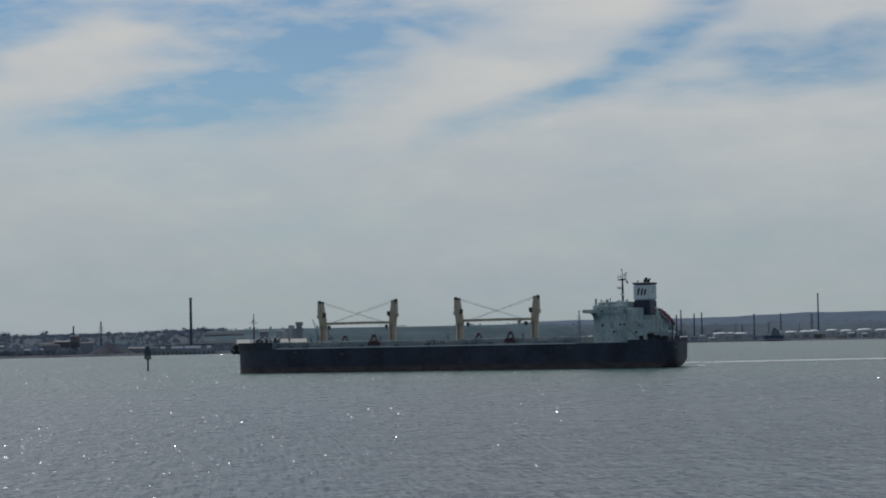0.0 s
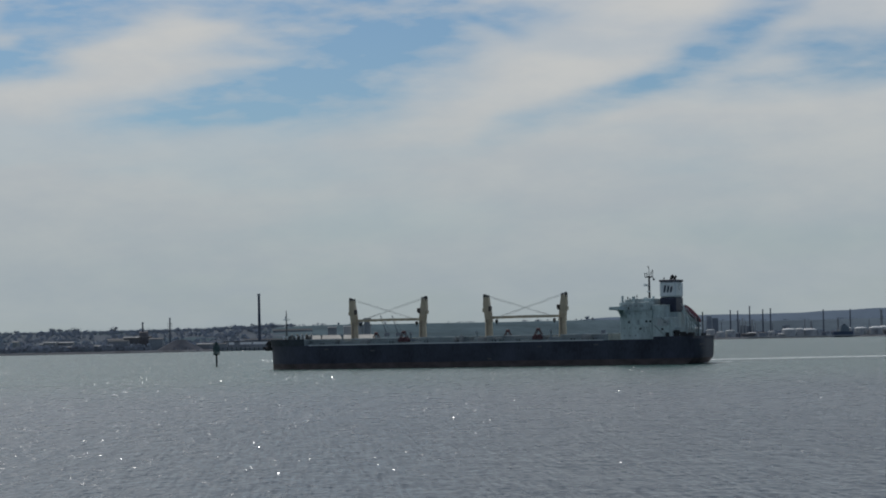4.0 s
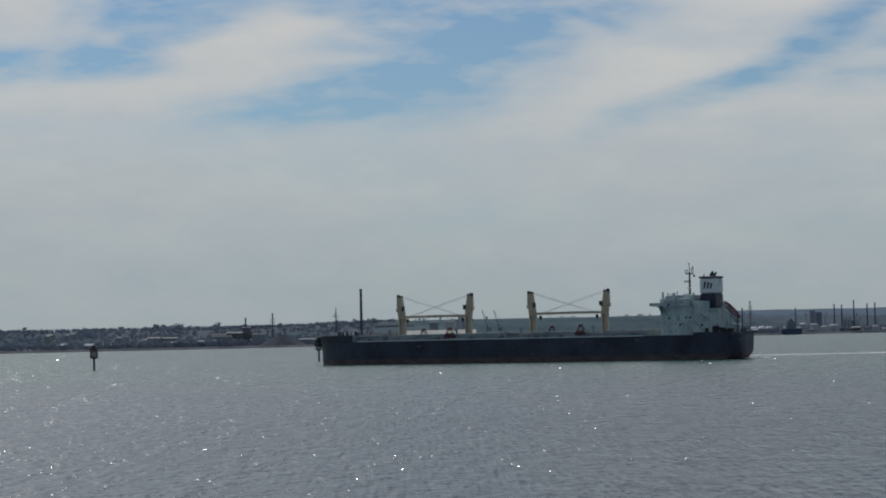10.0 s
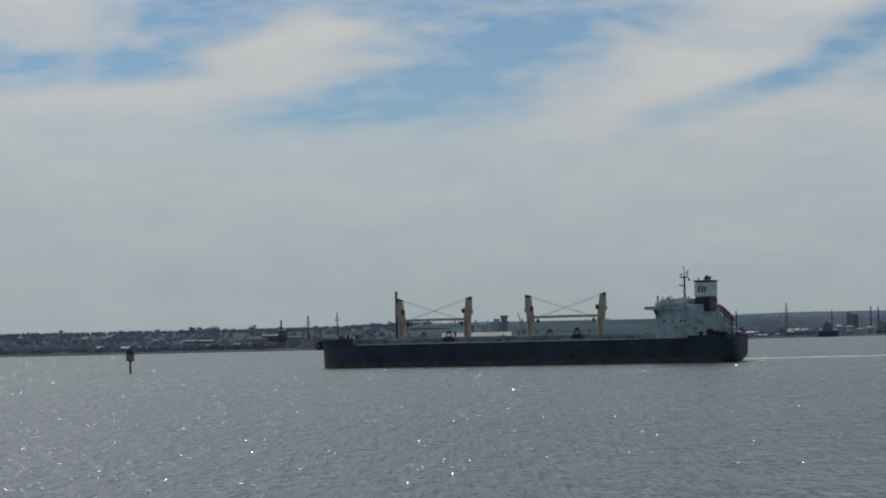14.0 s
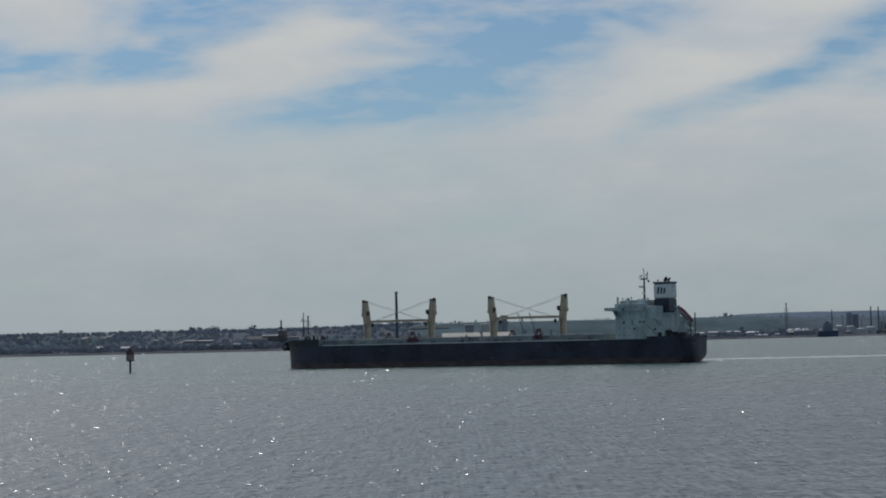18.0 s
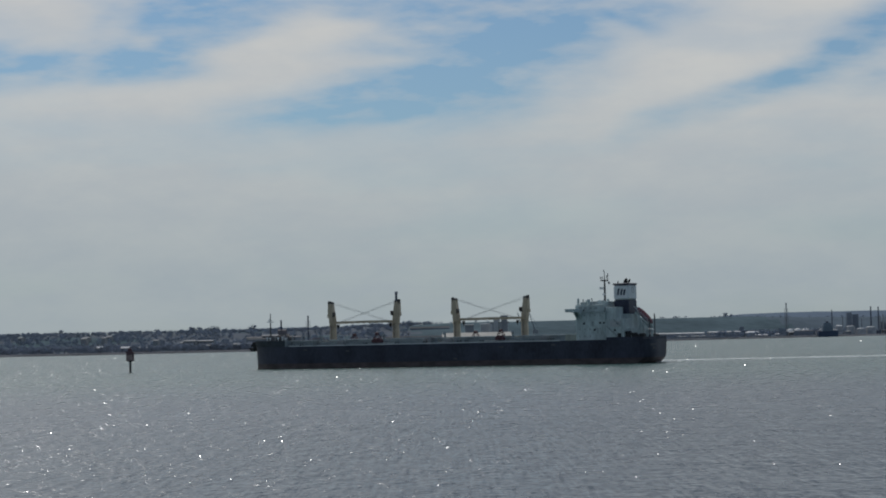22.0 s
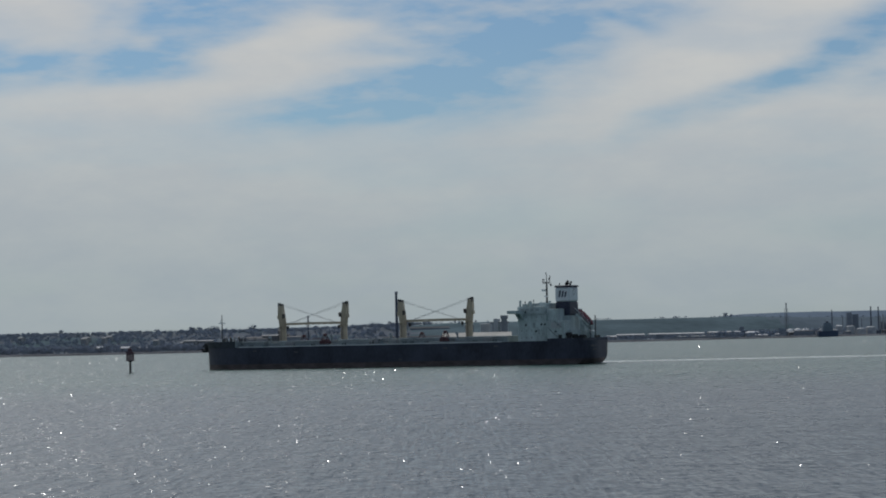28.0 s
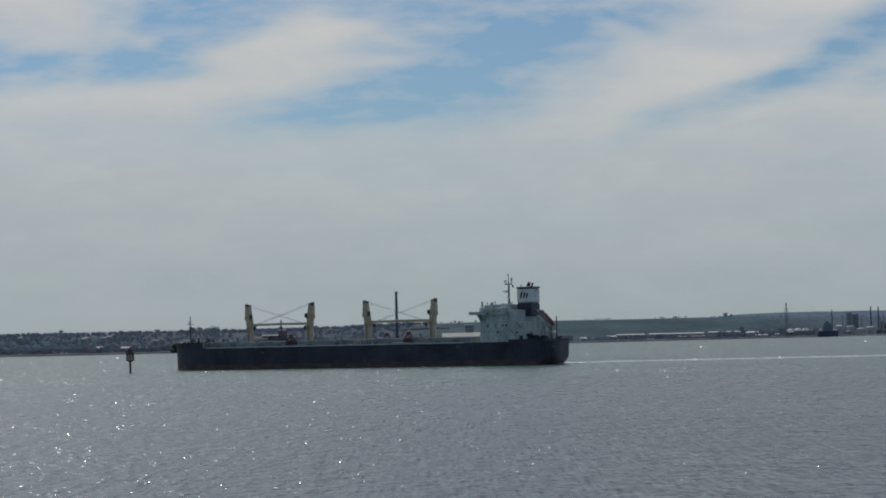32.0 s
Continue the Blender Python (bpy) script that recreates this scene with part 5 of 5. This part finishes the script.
def build_moored(x, y, long, hull_h, house, top, hull_mat, house_mat, label):
    s = thing("moored_tanker", pose(x, y, 0), label, "ship", "moored tankers")
    w = long / 2
    bm = B()
    prism(bm, [(-w + 1.5, -2), (w - 1, -2), (w, hull_h * 0.8), (w, hull_h), (-w, hull_h), (-w, hull_h * 0.7)], -8, 8)
    bmesh.ops.bevel(bm, geom=bm.edges[:], offset=0.7, segments=2, affect="EDGES")
    part("hull", bm, hull_mat, s)
    a, b = house
    part("deckhouse", box(B(), a, b, -6, 6, hull_h - 0.3, hull_h + (top - hull_h) * 0.62, 0.3), house_mat, s)
    part("wheelhouse", box(B(), a + (b - a) * 0.1, b - (b - a) * 0.2, -5, 5, hull_h + (top - hull_h) * 0.62, hull_h + (top - hull_h) * 0.85, 0.2), house_mat, s)
    c = (a + b) / 2
    part("funnel", box(B(), c - 1.8, c + 1.8, -1.6, 1.6, hull_h + (top - hull_h) * 0.5, top, 0.2), M_BLACK, s)
    part("mast", rod(B(), (c - 3, 0, hull_h), (c - 3, 0, top + 3), 0.3, 0.15, 6), hull_mat, s)
    part("deck_mast", rod(B(), (w * 0.7, 0, hull_h), (w * 0.7, 0, hull_h + 7), 0.3, 0.15, 6), hull_mat, s)


build_moored(631.2, 3762, 33.5, 9.4, (-9.0, 8.0), 25.5, M_NAVY, M_PALEBLUE, "small blue-hulled tanker moored at the refinery")
build_moored(897.6, 3790, 34.0, 9.5, (-4.0, 11.0), 22.0, M_NAVY, M_TEAL, "dark-hulled tanker moored at the refinery jetty")


def build_jetty():
    s = thing("refinery_jetty", pose(0, 0, 0), "long low pile jetty along the refinery shore", "jetty")
    part("deck", box(B(), 735, 925, 3774, 3780, 1.6, 2.8), M_STACK2, s)
    for i in range(32):
        part("pile", rod(B(), (737 + i * 6, 3776, -3), (737 + i * 6, 3776, 1.7), 0.45, n=6), M_PILE, s)
    part("pipe", rod(B(), (735, 3778, 3.3), (925, 3778, 3.3), 0.4, n=6), M_TANK, s)


build_jetty()


def build_works():
    """Low pump houses, pipe racks and sheds between the tanks."""
    rnd = random.Random(31)
    x = 545.0
    while x < 1150:
        w, h = rnd.uniform(5, 16), rnd.uniform(4.0, 10.0)
        y = shore_y(x) + rnd.uniform(35, 75)
        wall = rnd.choice((M_DARKWALL, M_PLANT, M_SHED, M_ROOF_B, M_TANK))
        kind = rnd.random()
        z = land_z(x, y)
        if kind < 0.6:
            build_shed(x, x + w, y, z + h, wall, rnd.choice((M_ROOF, M_ROOF_B, M_SHED)), "low pump house between refinery tanks", 10, 1.2, group="pump houses")
        else:
            s = thing("pipe_rack", pose(x, y, z), "low steel pipe rack between refinery tanks", "pipe rack", "pipe racks")
            for k in range(4):
                part("post", box(B(), k * w / 3 - 0.25, k * w / 3 + 0.25, -0.3, 0.3, -0.5, h), M_PLANT, s)
            for k in range(3):
                part("pipe", rod(B(), (-1, 0, h - 0.5 - k * 1.4), (w + 1, 0, h - 0.5 - k * 1.4), 0.45, n=6), rnd.choice((M_PLANT, M_TANK)), s)
        x += w * rnd.uniform(0.9, 1.7)


build_works()


def build_van(x, y, turn):
    """A van with a raked windscreen."""
    s = thing("parked_van", pose(x, y, land_z(x, y), 0, 0, turn), "small white van parked by the shore", "van", "parked vans")
    bm = prism(B(), [(-2.4, 0.4), (2.5, 0.4), (2.5, 1.0), (2.2, 1.3), (0.9, 1.95), (0.5, 2.5), (-2.3, 2.5), (-2.4, 2.3)], -0.95, 0.95)
    part("body", bm, M_TANKTOP, s)
    bm = B()
    bm.faces.new([bm.verts.new(p) for p in ((2.18, -0.85, 1.34), (2.18, 0.85, 1.34), (0.92, 0.8, 1.97), (0.92, -0.8, 1.97))])
    part("windscreen", bm, M_WINDSCREEN, s, "raked glass windscreen")
    for sx in (-1.4, 1.5):
        for sy in (-0.92, 0.92):
            part("wheel", rod(B(), (sx, sy - 0.1, 0.38), (sx, sy + 0.1, 0.38), 0.38, n=10), M_DARK, s)
    CLEAR.append((x - 2, x + 2, y))


for x, y, turn in ((315.0, 3530, 0), (320.6, 3530, 0), (-518.1, 3022, -62), (-508.5, 3022, 170), (-501.7, 3022, -55), (-439.8, 3022, -107), (-523.6, 3060, 165), (-563, 3022, 180)):
    build_van(x, y, turn)

# ---- trees ----
def tree_mesh(spots, seed):
    """Crowns of uneven leaf clumps with a fringe of small sprays, on short trunks; spots: x, y, z, height, spread."""
    rnd = np.random.RandomState(seed)
    sp = np.array(spots, dtype=float)
    n = len(sp)

    def inside(k, lo, hi, fill):
        many = np.repeat(sp, k, axis=0)
        a, d = rnd.uniform(0, 2 * np.pi, n * k), np.sqrt(rnd.uniform(0, 1, n * k)) * fill * many[:, 4]
        up = rnd.uniform(lo, hi, n * k)
        d = d * np.sqrt(np.clip(1.15 - (up - 0.5) ** 2 * 3.2, 0.15, 1))
        return many, np.stack((many[:, 0] + d * np.cos(a), many[:, 1] + d * np.sin(a), many[:, 2] + many[:, 3] * up), axis=1)

    # normals bent to the camera's side, so sun barely models the crowns
    def toward_eye(many, at, spread):
        heart = np.stack((many[:, 0], many[:, 1], many[:, 2] + 0.4 * many[:, 3]), axis=1)
        way = (at - heart) / many[:, 3:4] * 0.55 + np.array((0, -0.72, 0.37)) + rnd.normal(0, spread, at.shape)
        return way / np.linalg.norm(way, axis=1, keepdims=True)

    # leaf clumps: rough eight-sided lumps
    k = 7
    many, mid = inside(k, 0.15, 0.85, 0.40)
    r = (many[:, 3] * rnd.uniform(0.13, 0.25, n * k))[:, None]
    six = np.array(((1, 0, 0), (-1, 0, 0), (0, 1, 0), (0, -1, 0), (0, 0, 1), (0, 0, -1)), dtype=float)
    lump = mid[:, None, :] + six[None] * r[:, None, :] * rnd.uniform(0.65, 1.25, (n * k, 6, 1)) * np.array((1.15, 1.15, 0.8))
    eight = np.array(((0, 2, 4), (2, 1, 4), (1, 3, 4), (3, 0, 4), (2, 0, 5), (1, 2, 5), (3, 1, 5), (0, 3, 5)))
    lump_f = (eight[None] + 6 * np.arange(n * k)[:, None, None]).reshape(-1, 3)
    lump_n = 0.4 * six[None] + toward_eye(many, mid, 0.05)[:, None, :]
    verts, faces, norms = [lump.reshape(-1, 3)], [lump_f], [lump_n.reshape(-1, 3)]
    # sprays: small three-cornered blades, each hanging at its own angle
    k = 70
    many, mid = inside(k, 0.15, 1.0, 0.52)
    u = rnd.normal(0, 1, (n * k, 3))
    u /= np.linalg.norm(u, axis=1, keepdims=True)
    w = np.cross(u, rnd.normal(0, 1, (n * k, 3)))
    w /= np.linalg.norm(w, axis=1, keepdims=True)
    size = (many[:, 3] * rnd.uniform(0.04, 0.085, n * k))[:, None]
    blade = np.stack((mid + u * size, mid + w * size * 0.8, mid - (u + w) * size * rnd.uniform(0.4, 0.8, (n * k, 1))), axis=1)
    o = len(verts[0])
    verts.append(blade.reshape(-1, 3))
    faces.append(np.arange(3 * n * k).reshape(-1, 3) + o)
    norms.append(np.repeat(toward_eye(many, mid, 0.06), 3, axis=0))
    o += 3 * n * k
    r = 0.04 * sp[:, 3]
    trunk = np.stack((np.stack((sp[:, 0] - r, sp[:, 1] - r, sp[:, 2] - 1), 1), np.stack((sp[:, 0] + r, sp[:, 1] - r, sp[:, 2] - 1), 1),
                      np.stack((sp[:, 0], sp[:, 1] + r, sp[:, 2] - 1), 1), np.stack((sp[:, 0], sp[:, 1], sp[:, 2] + sp[:, 3] * 0.6), 1)), axis=1)
    verts.append(trunk.reshape(-1, 3))
    faces.append((np.array([(0, 1, 3), (1, 2, 3), (2, 0, 3)])[None] + 4 * np.arange(n)[:, None, None] + o).reshape(-1, 3))
    norms.append(np.tile(np.array((0.0, -0.8, 0.6)), (4 * n, 1)))
    soft_n = np.concatenate(norms)
    soft_n /= np.linalg.norm(soft_n, axis=1, keepdims=True)
    return np.concatenate(verts).tolist(), np.concatenate(faces).tolist(), soft_n.tolist()


def leafy(name, spots, seed, leaves, parent=None):
    v, f, soft_n = tree_mesh(spots, seed)
    ob = raw(name, v, f, leaves, parent)
    ob.data.polygons.foreach_set("use_smooth", [True] * len(ob.data.polygons))
    ob.data.normals_split_custom_set_from_vertices(soft_n)
    return ob


def wood(name, spots, seed, label, leaves=M_TREE):
    tagged(leafy(name, spots, seed, leaves), label, "trees", kind="stuff")


def scatter(n, x0, x1, d0, d1, h0, h1, seed, lumpy=0.0, from_ridge=False):
    rnd = np.random.RandomState(seed)
    out = []
    while len(out) < n:
        x = rnd.uniform(x0, x1)
        if lumpy and noise.noise((x * 0.02, seed * 3.1, 0.0)) < lumpy - 0.5 + rnd.uniform(-0.2, 0.2):
            continue
        d = rnd.uniform(d0, d1)
        y = 4420 + d if from_ridge else shore_y(x) + d
        h = rnd.uniform(h0, h1)
        # growth before the buildings kept low, so the camera sees their roofs
        if any(a - 3 < x < b + 3 and c - 110 < y < c + 4 for a, b, c in CLEAR):
            h = min(h, 5.5)
        out.append((x, y, land_z(x, y), h, h * rnd.uniform(0.8, 1.5)))
    return out


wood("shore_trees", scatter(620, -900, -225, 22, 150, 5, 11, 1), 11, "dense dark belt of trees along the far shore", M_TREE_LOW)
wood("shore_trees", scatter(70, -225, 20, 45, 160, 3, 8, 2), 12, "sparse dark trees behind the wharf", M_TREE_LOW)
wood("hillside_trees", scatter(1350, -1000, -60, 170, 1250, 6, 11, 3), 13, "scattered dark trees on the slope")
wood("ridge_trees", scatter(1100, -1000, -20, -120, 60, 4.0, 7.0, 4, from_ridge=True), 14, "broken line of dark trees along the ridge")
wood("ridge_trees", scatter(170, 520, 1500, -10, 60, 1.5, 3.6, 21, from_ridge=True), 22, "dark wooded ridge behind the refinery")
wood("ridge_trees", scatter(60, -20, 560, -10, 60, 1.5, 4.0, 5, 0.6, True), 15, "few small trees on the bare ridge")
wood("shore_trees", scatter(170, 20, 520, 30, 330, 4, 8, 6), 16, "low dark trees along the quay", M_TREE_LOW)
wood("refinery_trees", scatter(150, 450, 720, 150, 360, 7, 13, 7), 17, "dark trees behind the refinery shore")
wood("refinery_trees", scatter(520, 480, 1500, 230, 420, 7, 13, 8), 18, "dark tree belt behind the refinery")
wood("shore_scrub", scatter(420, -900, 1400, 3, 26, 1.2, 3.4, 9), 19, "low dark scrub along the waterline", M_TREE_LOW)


def build_tree(x, y, h):
    z = land_z(x, y)
    t = thing("tree", pose(x, y, z), "dark spreading gum tree standing above the ridge", "tree", "ridge gums")
    bm = B()
    rod(bm, (0, 0, -1), (0.1 * h, 0, h * 0.55), 0.05 * h, 0.03 * h, 7)
    for a in range(4):
        rod(bm, (0.07 * h, 0, h * 0.4), (0.3 * h * math.cos(a * 1.6), 0.3 * h * math.sin(a * 1.6), h * 0.75), 0.022 * h, 0.012 * h, 5)
    part("trunk", bm, M_TRUNK, t)
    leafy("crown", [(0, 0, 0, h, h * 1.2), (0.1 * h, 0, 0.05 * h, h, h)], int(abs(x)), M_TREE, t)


for x, h in ((-491, 13), (-478, 12), (-462, 11), (-452, 13), (-443, 12), (-372, 13), (-378, 10), (-560, 10), (-745, 11), (-630, 9), (-250, 9), (-180, 8), (-130, 8), (105, 5.5), (545, 8), (556, 6), (20, 5), (60, 4.5), (150, 5)):
    build_tree(x, 4430, h)


def motions():
    course = [
        (0, pose(82.01, 896.47, 0.4, 0, 0, 150.38)),
        (4, pose(67.54, 906.84, 0.4, 0, 0, 150.58)),
        (8, pose(52.90, 917.98, 0.4, 0, 0, 150.82)),
        (12, pose(38.09, 929.55, 0.4, 0, 0, 151.07)),
        (16, pose(23.15, 941.20, 0.4, 0, 0, 151.29)),
        (20, pose(8.10, 952.60, 0.4, 0, 0, 151.45)),
        (24, pose(-7.04, 963.40, 0.4, 0, 0, 151.51)),
        (28, pose(-22.24, 973.26, 0.4, 0, 0, 151.45)),
        (32, pose(-37.48, 981.84, 0.4, 0, 0, 151.22)),
    ]
    walk(SHIP, course)
    # the chop drifts slowly with the wind
    walk(WATER, [(0, pose(0, 0, 0)), (16, pose(3, -6, 0)), (32, pose(6, -12, 0))])
    walk(WAVELETS, [(0, pose(0, 0, 0)), (16, pose(5, -8, 0)), (32, pose(10, -16, 0))])


motions()
